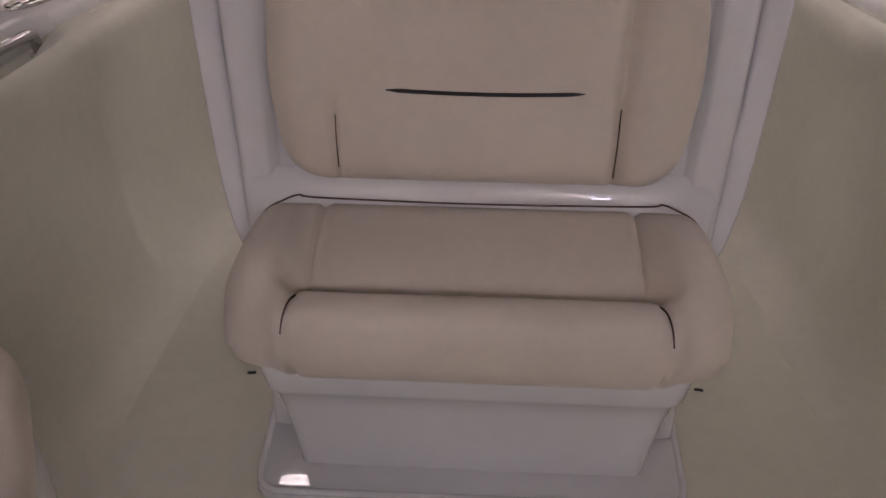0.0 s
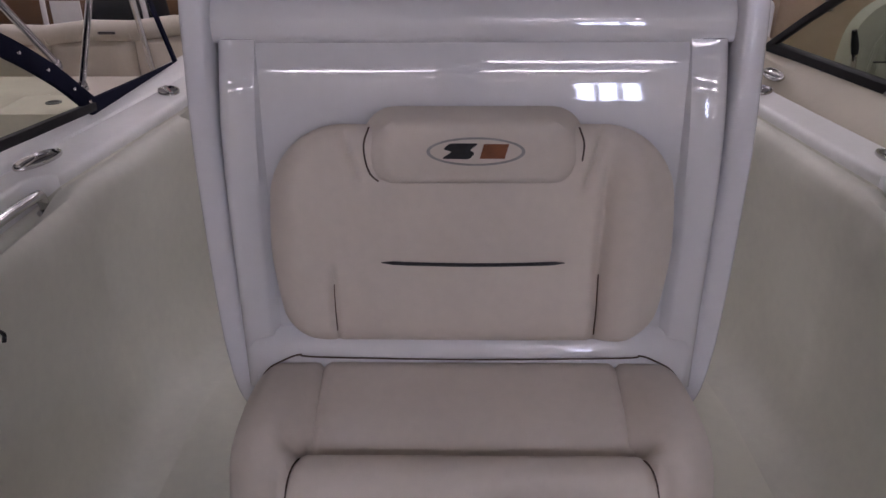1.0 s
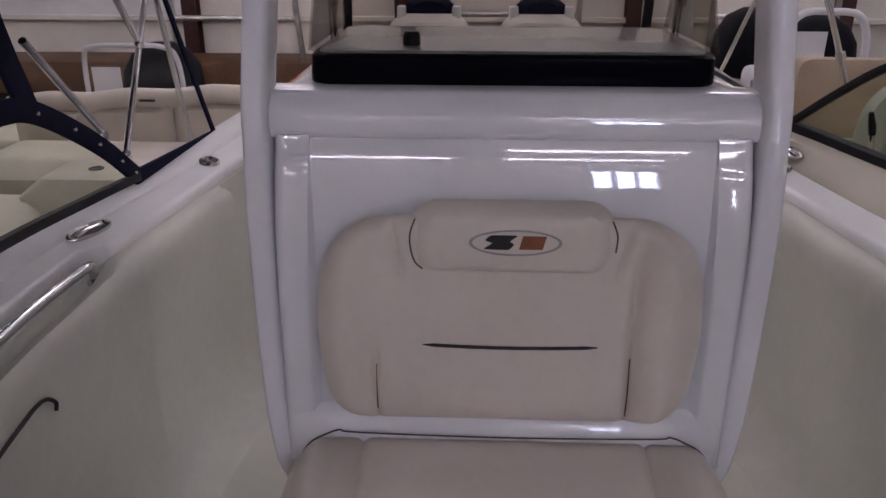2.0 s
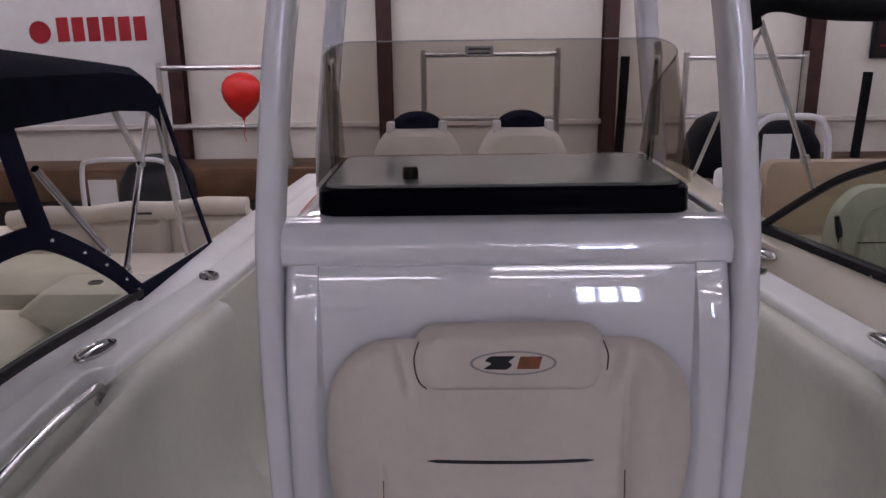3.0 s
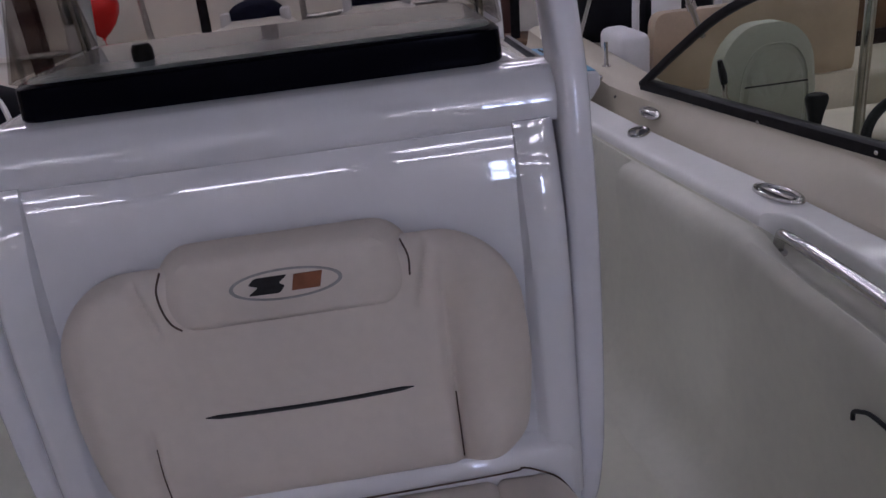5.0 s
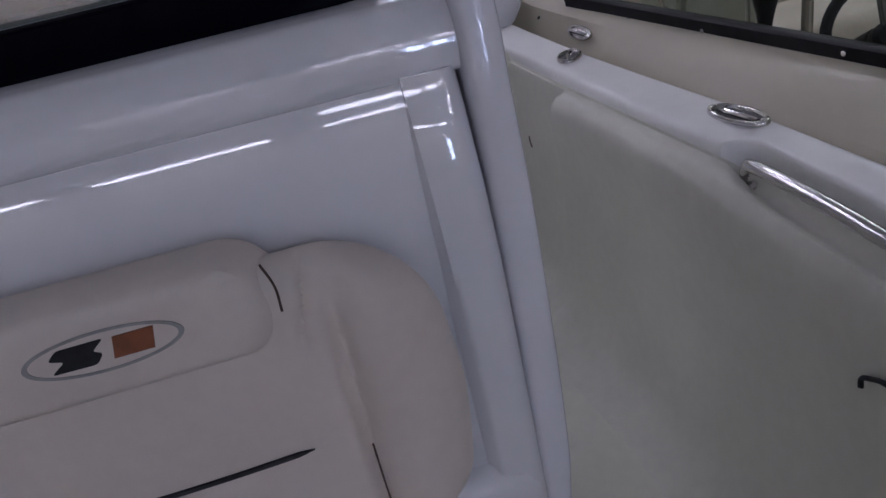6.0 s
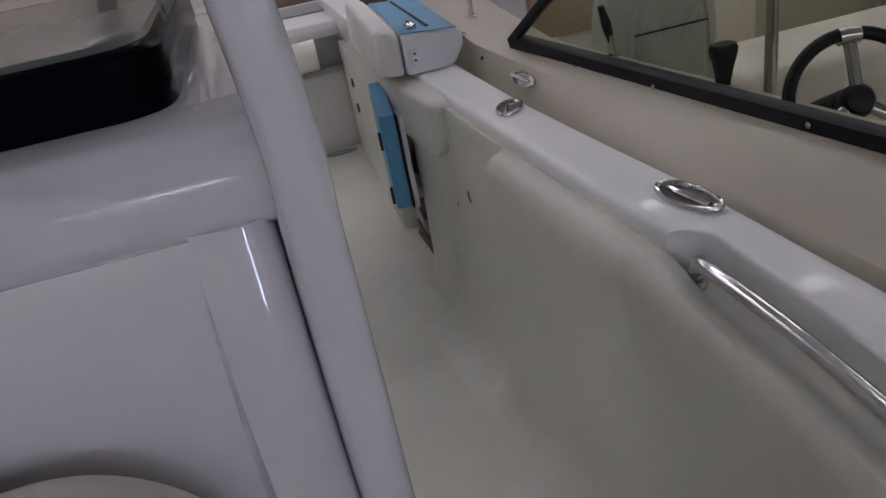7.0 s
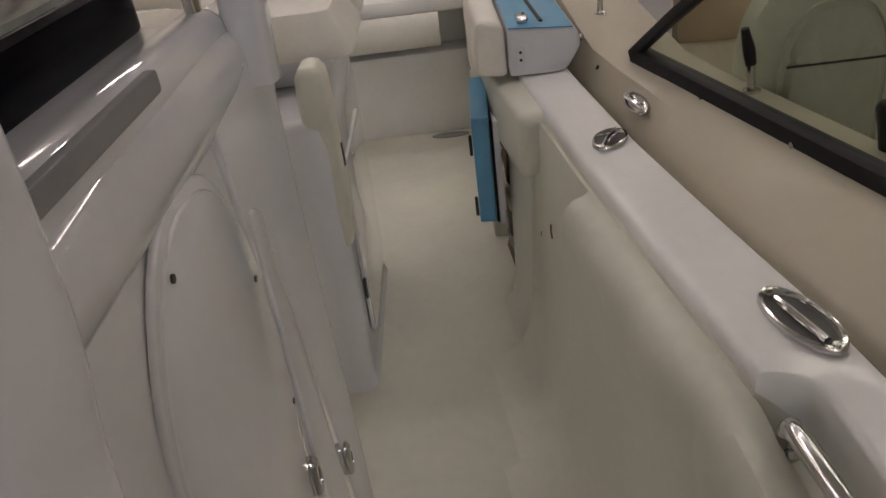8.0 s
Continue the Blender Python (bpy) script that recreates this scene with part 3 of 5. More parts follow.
for x in (-0.418, -0.2, 0, 0.2, 0.418):
    rings.append([(x, p.y, p.z) for p in beam])
part("front_beam", loft(rings), GEL, console, "white beam with a rolled lower lip")
face = [(panel_y(0.60 + 0.523 * k / 40), 0.60 + 0.523 * k / 40) for k in range(41)]
part("front_panel", loft([[(x, y, z) for y, z in face] for x in (-0.365, -0.2, 0.0, 0.2, 0.365)], closed=False), GEL, console, "glossy front panel rolling back under the beam")
# lower step that the backrest stands on
rings = []
for x in (-0.40, -0.385, -0.2, 0, 0.2, 0.385, 0.40):
    d = 0.014 if abs(x) > 0.39 else 0.0
    rings.append([(x, y, z) for y, z in ((0.98, 0.44), (0.90 + d, 0.44), (0.893 + d, 0.50), (0.897 + d, 0.575), (0.905 + d, 0.60), (0.925 + d, 0.618), (0.955, 0.624), (0.98, 0.624))])
part("seat_ledge", loft(rings), GEL, console, "white ledge behind the seat cushion")
# side panel moulding, door and fittings
M = Matrix.Translation((HW - 0.004, 0, 0)) @ YZ
door_line = rounded(V2((1.13, 0.12), (1.425, 0.12), (1.43, 0.80), (1.43, 0.96), (1.36, 1.09), (1.22, 1.105), (1.128, 0.99)), [0.03, 0.03, 0.10, 0.10, 0.06, 0.09, 0.10], 6)
part("door_surround", plate([p + (p - Vector((1.255, 0.62))).normalized() * 0.014 for p in door_line], M, 0.0058, 0.004), GEL, console, "raised arched moulding")
d = part("door", plate(door_line, Matrix.Translation((HW - 0.004, 0, 0)) @ YZ, 0.0085, 0.003), GEL, console, "white arched entry door")
for y, z in ((1.415, 0.66), (1.585, 0.52)):
    part("latch", moved(loft([[(0.013 * r * math.cos(a), 0.032 * r * math.sin(a), h) for a in [2 * math.pi * k / 20 for k in range(20)]] for r, h in ((1, 0), (1, 0.004), (0.8, 0.008), (0.45, 0.008), (0.4, 0.003), (0.05, 0.003))]), Matrix.Translation((HW + (0.0045 if y < 1.43 else 0.0065), y, z)) @ YZ), CHROME, d, "oval chrome latch")
for y, z in ((1.215, 1.07), (1.40, 0.955), (1.415, 0.78)):
    part("screw", moved(lathe([(0.0038, 0), (0.0038, 0.002), (0.0, 0.0024)], 10), Matrix.Translation((HW + 0.0044, y, z)) @ YZ), DARKCUP, d)
part("side_panel", plate(rounded(V2((1.04, 1.176), (1.335, 1.176), (1.335, 1.195), (1.04, 1.195)), 0.006, 3), Matrix.Translation((HW - 0.014, 0, 0)) @ YZ, 0.008, 0.001), GREYP, console, "grey non-slip strip")

for s in (-1, 1):
    pts = smooth_path([(s * 0.372, y, z) for y, z in ((1.075, 1.128), (1.17, 1.129), (1.30, 1.129), (1.50, 1.132), (1.69, 1.126))], 6)
    part("shoulder_roll", tube(pts, 0.054, 28, up=(0, 0, 1)), GEL, console, "rounded roll along the console's shoulder")
    rings = []
    for z, a, b in ((0.006, 1.600, 1.706), (0.30, 1.575, 1.704), (0.50, 1.545, 1.698), (0.75, 1.480, 1.672), (0.95, 1.432, 1.664), (1.06, 1.418, 1.668), (1.12, 1.414, 1.680), (1.135, 1.420, 1.676)):
        rings.append([(s * p.x, p.y, z) for p in rounded(V2((0.395, a), (0.4215, a), (0.430, b), (0.395, b)), [0.004, 0.006, 0.016, 0.004], 4)])
    part("aft_pillar", loft(rings), POWDER, console, "smooth white aft corner pillar")
    block = rounded(V2((1.445, 0.08), (1.600, 0.08), (1.592, 0.36), (1.560, 0.60), (1.505, 0.82), (1.478, 1.0), (1.437, 1.015)), [0.02, 0.02, 0.2, 0.2, 0.15, 0.02, 0.02], 5)
    part("side_block", plate(block, Matrix.Translation((s * 0.416, 0, 0)) @ (YZ if s > 0 else Matrix.Scale(-1, 4, (1, 0, 0)) @ YZ), 0.0105, 0.005), GEL, console, "moulded block behind the door")

# instrument pod and windshield on the console
pod = thing("instrument_pod", "gloss black instrument cowl with grey top", "dash pod", (0, 1.25, 1.196))


def wrap(hw, f, r, back, z):
    return [(p.x, p.y, z) for p in rounded(V2((-hw, back), (-hw, f), (hw, f), (hw, back)), [0.03, r, r, 0.03], 8)]


part("band", loft([wrap(0.356, 1.052, 0.05, 1.50, 1.1965), wrap(0.358, 1.050, 0.05, 1.50, 1.20), wrap(0.357, 1.056, 0.05, 1.50, 1.242), wrap(0.352, 1.062, 0.05, 1.495, 1.247)]), ACRYL, pod, "gloss black front band")
part("top", loft([wrap(0.346, 1.072, 0.05, 1.48, 1.2472), wrap(0.343, 1.076, 0.05, 1.47, 1.252), wrap(0.33, 1.10, 0.05, 1.44, 1.254)]), DASH, pod, "grey dash top")
part("knob", moved(lathe([(0.016, 0), (0.016, 0.018), (0.012, 0.024), (0.0, 0.025)], 16), Matrix.Translation((-0.18, 1.14, 1.254))), PLASTIC, pod, "black knob")
shield = thing("windshield", "tinted acrylic wraparound windshield on the console", "windshield", (0, 1.2, 1.2))


bm = bmesh.new()
outs = []
for i in range(9):
    t = i / 8
    pts = []
    hw, f, back = 0.362 - 0.008 * t, 1.046 + 0.12 * t, 1.50 - 0.10 * t
    path = rounded(V2((-hw, back), (-hw, f), (hw, f), (hw, back)), [0.001, 0.06, 0.06, 0.001], 8)
    for p in path:
        drop = 0.10 * max(0, (p.y - f) / (back - f)) ** 1.0
        corner = 0.020 * max(0, (abs(p.x) - 0.25) / 0.11) ** 2
        pts.append(Vector((p.x, p.y, 1.252 + (0.268 - drop - corner) * t)))
    outs.append(pts)
for a, b in zip(outs, outs[1:]):
    for i in range(len(a) - 1):
        q = [a[i], a[i + 1], b[i + 1], b[i]]
        bm.faces.new([bm.verts.new(p) for p in q])
bmesh.ops.remove_doubles(bm, verts=bm.verts, dist=1e-5)
bmesh.ops.solidify(bm, geom=bm.faces[:], thickness=0.004)
part("sheet", bm, TINT, shield, "smoke-tinted clear sheet")
part("edge", tube(outs[-1], 0.0014, 6), GREYP, shield, "polished top edge")
for s in (-1, 1):
    part("side_rail", tube(smooth_path([(s * 0.392, 1.54, 1.197), (s * 0.392, 1.52, 1.35), (s * 0.380, 1.46, 1.47), (s * 0.368, 1.42, 1.50), (s * 0.365, 1.40, 1.46), (s * 0.372, 1.42, 1.30)], 6), 0.0095, 10), CHROME, shield, "stainless windshield stay")

# ---- tube frame over the console ----
top = thing("hardtop_frame", "white powder-coated tube frame over the console", "boat frame", (0, 1.3, 0.004))
for s in (-1, 1):
    pts = smooth_path([(s * 0.420, 0.985, 0.42), (s * 0.428, 0.975, 0.50), (s * 0.432, 0.966, 0.70), (s * 0.432, 0.964, 0.90), (s * 0.432, 0.970, 1.00), (s * 0.432, 0.985, 1.10), (s * 0.432, 1.005, 1.20), (s * 0.407, 1.04, 1.48), (s * 0.371, 1.06, 1.72), (s * 0.334, 1.09, 2.02)], 6)
    part("leg", tube(pts, [0.013 + 0.010 * min(1, k / 9) for k in range(len(pts))], 24, flat=2.0, up=(0, 1, 0), square=4.2), POWDER, top, "white front leg")
    pts = smooth_path([(s * 0.426, 1.60, 1.10), (s * 0.424, 1.615, 1.25), (s * 0.395, 1.62, 1.50), (s * 0.365, 1.61, 1.72), (s * 0.335, 1.60, 2.02)], 6)
    part("leg", tube(pts, 0.024, 18, flat=1.5, up=(0, 1, 0), square=3.6), POWDER, top, "white rear leg")
# unseen roof added on the frame, keeping ceiling light off console and seat
rings = []
for z, e in ((2.045, 0.05), (2.05, 0.02), (2.07, 0.0), (2.10, 0.0), (2.125, 0.02), (2.135, 0.06)):
    rings.append([(p.x, p.y, z) for p in rounded(V2((-0.80 + e, 0.30 + e), (0.80 - e, 0.30 + e), (0.85 - e, 2.15 - e), (-0.85 + e, 2.15 - e)), 0.18, 6)])
part("roof", loft(rings), GEL, top, "unseen white roof panel added to shade the seat")
for y in (1.09, 1.60):
    part("crossbar", tube([(-0.325, y, 2.02), (0, y, 2.04), (0.325, y, 2.02)], 0.022, 12), POWDER, top)

# ---- backrest on the console front ----
A = 0.0
PAD = Matrix.Translation((0, 0.896, 0.62)) @ Matrix(((1, 0, 0, 0), (0, math.sin(A), -math.cos(A), 0), (0, math.cos(A), math.sin(A), 0), (0, 0, 0, 1)))
back = thing("backrest", "white vinyl backrest pad with headrest and pouch", "backrest", (0, 0.94, 0.62))


def back_skin():
    """The stuffed body: rows up the face, each as wide as the outline there, with creases and bolsters."""
    nu, nv, T, top = 220, 72, 0.030, 0.391
    bm = bmesh.new()
    rows = []

    def half(v):
        h = 0.312 + 0.022 * math.sin(min(1, v / 0.20) * math.pi * 0.5) - 0.018 * max(0, (v - 0.16) / 0.19) ** 1.6
        if v < 0.065:
            h -= 0.065 * (1 - math.sqrt(max(0, 1 - ((0.065 - v) / 0.065) ** 2)))
        if v > top - 0.12:
            h -= 0.105 * (1 - math.sqrt(max(0, 1 - ((v - top + 0.12) / 0.12) ** 2)))
        return h

    def rise(d, e):
        return math.sqrt(max(0, 1 - (1 - min(1, max(0, d / e))) ** 2))

    for j in range(nv + 1):
        t = j / nv
        v = top * (0.5 - 0.5 * math.cos(math.pi * t)) if 0 < j < nv else top * t
        h = half(v)
        row = []
        for i in range(nu + 1):
            x = h * math.sin(math.pi / 2 * (-1 + 2 * i / nu)) * 0.35 + h * (-1 + 2 * i / nu) * 0.65
            w = T * rise(h - abs(x), 0.050) * rise(v, 0.045) * rise(top - v, 0.034)
            full = w / T
            right = x - (0.213 + 0.010 * (v / top - 0.4) ** 2)
            w -= 0.015 * math.exp(-(right / 0.009) ** 2) * full * max(0, min(1, (0.345 - v) / 0.05))
            w += 0.015 * math.exp(-((right - 0.050) / 0.030) ** 2) * full - 0.005 * math.exp(-((right - 0.006) / 0.014) ** 2) * full
            left = x + 0.229
            w -= 0.010 * math.exp(-(left / 0.006) ** 2) * full * max(0, min(1, (0.17 - v) / 0.05))
            w += 0.010 * math.exp(-((left + 0.05) / 0.035) ** 2) * full
            w += 0.007 * math.exp(-((v - 0.075) / 0.045) ** 2) * full
            for side in (-1, 1):
                gap = (x - side * (0.184 + 0.012 * (v - 0.32) / 0.05)) / 0.006
                w -= 0.012 * math.exp(-gap * gap) * full * max(0, min(1, (v - 0.285) / 0.03))
            w += 0.0014 * noise.noise((x * 9, v * 9, 3)) * full
            row.append(bm.verts.new(PAD @ Vector((x, v, w))))
        rows.append(row)
    for a, b in zip(rows, rows[1:]):
        for i in range(nu):
            bm.faces.new((a[i], a[i + 1], b[i + 1], b[i]))
    rim = [e for e in bm.edges if e.is_boundary]
    made = bmesh.ops.extrude_edge_only(bm, edges=rim)
    for v in [g for g in made["geom"] if isinstance(g, bmesh.types.BMVert)]:
        v.co.x, v.co.y, v.co.z = v.co.x * 0.93, v.co.y + 0.022, 0.79 + (v.co.z - 0.79) * 0.90
    rim = [e for e in bm.edges if e.is_boundary]
    bmesh.ops.holes_fill(bm, edges=rim, sides=0)
    return bm


part("mount", rbox((-0.20, 0.90, 0.64), (0.20, 0.985, 0.90), 0.01), GEL, back, "white mounting block behind the pad")
part("cushion", back_skin(), VINYL, back, "white vinyl cushion with creased bolsters")
part("seam", tube([PAD @ Vector((-0.2288, v, 0.0215 + 0.007 * math.exp(-((v - 0.075) / 0.045) ** 2))) for v in [0.030 + 0.013 * k for k in range(8)]], 0.0011, 6), SEAMGAP, back, "brown seam")
part("seam", tube([PAD @ Vector((0.213 + 0.010 * (v / 0.374 - 0.4) ** 2, v, 0.0165 + 0.007 * math.exp(-((v - 0.075) / 0.045) ** 2))) for v in [0.020 + 0.013 * k for k in range(10)]], 0.0012, 6), SEAMGAP, back, "brown seam")
head_line = refine(rounded(V2((-0.168, 0.299), (0.172, 0.299), (0.186, 0.360), (0.152, 0.417), (-0.148, 0.417), (-0.182, 0.360)), [0.05, 0.05, 0.05, 0.05, 0.05, 0.05], 6), 0.015)
head = part("headrest", pillow(head_line, PAD @ Matrix.Translation((0, 0, -0.003)), 0.046, 7, 14, None, (0, 0.354), back=0.006), VINYL, back, "raised headrest pad")
# dark bars stand in for the shade where headrest meets cushion
for s, lo in ((-1, 5), (1, 3)):
    line = ((0.160, 0.393, 0.022), (0.168, 0.370, 0.0305), (0.167, 0.342, 0.0312), (0.160, 0.320, 0.0312), (0.148, 0.308, 0.0312))[:lo]
    part("gap", tube(smooth_path([PAD @ Vector((s * u + 0.002, v, w)) for u, v, w in line], 5), 0.0014, 6), SEAMGAP, head, "dark line drawn for the shade beside the headrest")
part("slit", tube([PAD @ Vector((u + 0.003, 0.165 + 0.004 * (u / 0.15) ** 2 - 0.003, 0.0318)) for u in [-0.150 + 0.3 * k / 16 for k in range(17)]], [0.0008] + [0.0032] * 15 + [0.0008], 8), BLACK, back, "black pouch slit")
# stitched oval emblem: ring and two plain blocks
EM = PAD @ Matrix.Translation((0.005, 0.361, 0.0430))
part("emblem_ring", loft([[EM @ Vector((0.075 * k * math.cos(a), 0.0225 * (k if k > 0.95 else k * 0.94) * math.sin(a), w)) for a in [2 * math.pi * i / 48 for i in range(48)]] for k, w in ((1.0, -0.006), (1.0, 0.0010), (0.93, 0.0010), (0.93, -0.006))], cap=False), GREYTH, head, "grey stitched oval ring")
for name, line, material in (
        ("emblem_block", rounded(V2((-0.052, -0.011), (-0.010, -0.012), (-0.001, -0.002), (-0.010, 0.002), (0.004, 0.013), (-0.040, 0.013), (-0.050, 0.004), (-0.036, 0.0)), 0.004, 3), BLACK),
        ("emblem_block", V2((0.006, -0.011), (0.044, -0.011), (0.050, 0.012), (0.012, 0.012)), ORANGE)):
    part(name, plate(line, EM @ Matrix.Translation((0, 0, -0.002)), 0.0030), material, head, "stitched block", False)

# ---- the seat before the console ----
seat = thing("front_seat", "white vinyl console seat on moulded base", "seat", (0, 0.85, 0.0))
rings = []
for z, f, hw in ((0.0, 0.805, 0.338), (0.03, 0.802, 0.340), (0.12, 0.793, 0.348), (0.20, 0.780, 0.356), (0.24, 0.766, 0.362), (0.255, 0.756, 0.364), (0.27, 0.749, 0.370), (0.33, 0.742, 0.378), (0.36, 0.738, 0.382), (0.375, 0.735, 0.380), (0.385, 0.735, 0.380), (0.39, 0.745, 0.375)):
    rings.append([(p.x, p.y, z) for p in rounded(V2((-hw, f), (hw, f), (hw, 1.0), (-hw, 1.0)), [0.03, 0.03, 0.005, 0.005], 5)])
part("base", loft(rings), GEL, seat, "white moulded seat base")


def seat_surface():
    """Centre panel, front roll and side bolsters as one stuffed skin."""
    nu = 110
    bm = bmesh.new()
    grid = []
    # path from the hinge over the top, round the front roll to the underside
    prof = smooth_path([(0, 0.900, 0.500), (0, 0.900, 0.555), (0, 0.885, 0.572), (0, 0.84, 0.562), (0, 0.78, 0.545), (0, 0.738, 0.522), (0, 0.720, 0.503), (0, 0.712, 0.499), (0, 0.705, 0.516), (0, 0.688, 0.533), (0, 0.662, 0.530), (0, 0.642, 0.508), (0, 0.633, 0.47), (0, 0.638, 0.42), (0, 0.662, 0.385), (0, 0.72, 0.378), (0, 0.80, 0.378)], 4)
    round_prof = smooth_path([(0, 0.900, 0.500), (0, 0.900, 0.548), (0, 0.885, 0.566), (0, 0.84, 0.572), (0, 0.79, 0.572), (0, 0.755, 0.568), (0, 0.730, 0.563), (0, 0.712, 0.556), (0, 0.694, 0.546), (0, 0.676, 0.532), (0, 0.660, 0.514), (0, 0.647, 0.492), (0, 0.640, 0.462), (0, 0.644, 0.42), (0, 0.664, 0.388), (0, 0.72, 0.378), (0, 0.80, 0.378)], 4)
    for p, pb in zip(prof, round_prof):
        row = []
        for i in range(nu + 1):
            u = -1 + 2 * i / nu
            x = 0.388 * u
            d = abs(x)
            bol = 1 / (1 + math.exp(-(d - 0.282 - 0.25 * max(0, 0.75 - p.y)) / 0.007))
            edge = max(0, (d - 0.325) / 0.065)
            y, z = p.lerp(pb, bol).yz
            top = max(0, min(1, (z - 0.42) / 0.06))
            z += 0.006 * bol * top
            groove = math.exp(-((d - 0.260 - 0.25 * max(0, 0.75 - y)) / 0.006) ** 2)
            z -= 0.012 * groove * top
            y += 0.010 * groove * (1 - top) + 0.018 * bol * max(0, min(1, (0.72 - y) / 0.08))
            z -= 0.062 * edge ** 2.2 * top
            y += 0.035 * edge ** 2.2 * max(0, min(1, (0.74 - y) / 0.1))
            y -= 0.03 * edge ** 2 * max(0, min(1, (y - 0.85) / 0.05))
            x2 = x * (1 - 0.02 * (1 - top)) + math.copysign(0.006, x) * bol
            row.append(bm.verts.new((x2, y, z)))
        grid.append(row)
    for a, b in zip(grid, grid[1:]):
        for i in range(nu):
            bm.faces.new((a[i], a[i + 1], b[i + 1], b[i]))
    for k in (0, -1):
        side = [r[k] for r in grid]
        bm.faces.new(side)
    bm.faces.new(grid[0])
    bm.faces.new(grid[-1])
    return bm


part("cushion", seat_surface(), VINYL, seat, "white vinyl cushion with front roll and bolsters")
# thin dark bar drawn for the shadow between cushion and ledge
part("hinge_gap_shade", tube(smooth_path([(-0.383, 0.880, 0.528), (-0.362, 0.889, 0.557), (-0.335, 0.894, 0.572), (-0.305, 0.896, 0.583), (-0.27, 0.893, 0.580), (0.0, 0.892, 0.5765), (0.27, 0.893, 0.580), (0.305, 0.896, 0.583), (0.335, 0.894, 0.572), (0.362, 0.889, 0.557), (0.383, 0.880, 0.528)], 6), 0.0016, 6), SEAMGAP, seat, "dark line drawn for the shade in the hinge gap")
rim = rounded(V2((-0.415, 0.725), (0.415, 0.725), (0.432, 1.02), (-0.432, 1.02)), [0.05, 0.05, 0.01, 0.01], 6)
part("floor_rim", plate(rim, Matrix.Translation((0, 0, 0.002)), 0.024, 0.012), GEL, seat, "glossy moulded floor rim")
lip = [Vector((p.x, p.y, 0.024)) for p in rounded(V2((-0.428, 1.0), (-0.408, 0.733), (0.408, 0.733), (0.428, 1.0)), [0.001, 0.05, 0.05, 0.001], 6)]
part("rim_lip", tube(lip, 0.0075, 10), GEL, seat, "raised glossy lip of the floor rim")
for s in (-1, 1):
    part("seam", tube(smooth_path([(s * 0.2695, 0.712, 0.494), (s * 0.274, 0.696, 0.519), (s * 0.280, 0.670, 0.5265), (s * 0.286, 0.651, 0.513), (s * 0.290, 0.640, 0.488)], 5), 0.0016, 6), SEAMGAP, seat, "brown seam")
    solo("screw_cap", moved(rbox((-0.010, -0.004, 0.0), (0.010, 0.004, 0.004), 0.0015, 1), pose(s * 0.512, 1.08, 0.004, 0, 0, -8 * s)), DARKCUP, "small dark fitting on the deck", "fitting", (s * 0.512, 1.08, 0.004), "deck fittings")

# ---- aft: helm seats, locker door, tackle box, transom fittings ----
base = thing("leaning_post", "white moulded leaning post box with rounded ends", "leaning post", (0, 2.7, 0))
rings = []
for z, d in ((0.0, 0.0), (0.04, 0.012), (0.5, 0.004), (0.70, 0.0), (0.755, 0.006), (0.772, 0.022), (0.776, 0.05)):
    rings.append([(p.x, p.y, z) for p in rounded(V2((-0.362 + d, 2.36 + d), (0.362 - d, 2.36 + d), (0.362 - d, 3.05), (-0.362 + d, 3.05)), 0.05, 5)])
part("box", loft(rings), GEL, base, "white moulded box")
part("side_hatch", plate(rounded(V2((2.46, 0.12), (2.95, 0.12), (2.95, 0.62), (2.46, 0.62)), 0.04, 4), Matrix.Translation((0.358, 0, 0)) @ YZ, 0.010, 0.004), GEL, base, "white side hatch")
for y, z in ((2.42, 0.30), (2.46, 0.66)):
    part("hatch_pull", rbox((0.365, y - 0.008, z - 0.03), (0.374, y + 0.008, z + 0.03), 0.003, 1), DARKCUP, base, "dark hatch pull")
for s in (-1, 1):
    part("end_post", loft([[(p.x + s * 0.336, p.y, z) for p in rounded(V2((-0.034 + e, 2.375 + e), (0.034 - e, 2.375 + e), (0.034 - e, 2.50 - e), (-0.034 + e, 2.50 - e)), 0.026 - e * 0.5, 5)] for z, e in ((0.45, 0.006), (0.55, 0.0), (0.84, 0.0), (0.875, 0.004), (0.892, 0.014), (0.896, 0.024))]), LINER, base, "cream padded end post")
first = None
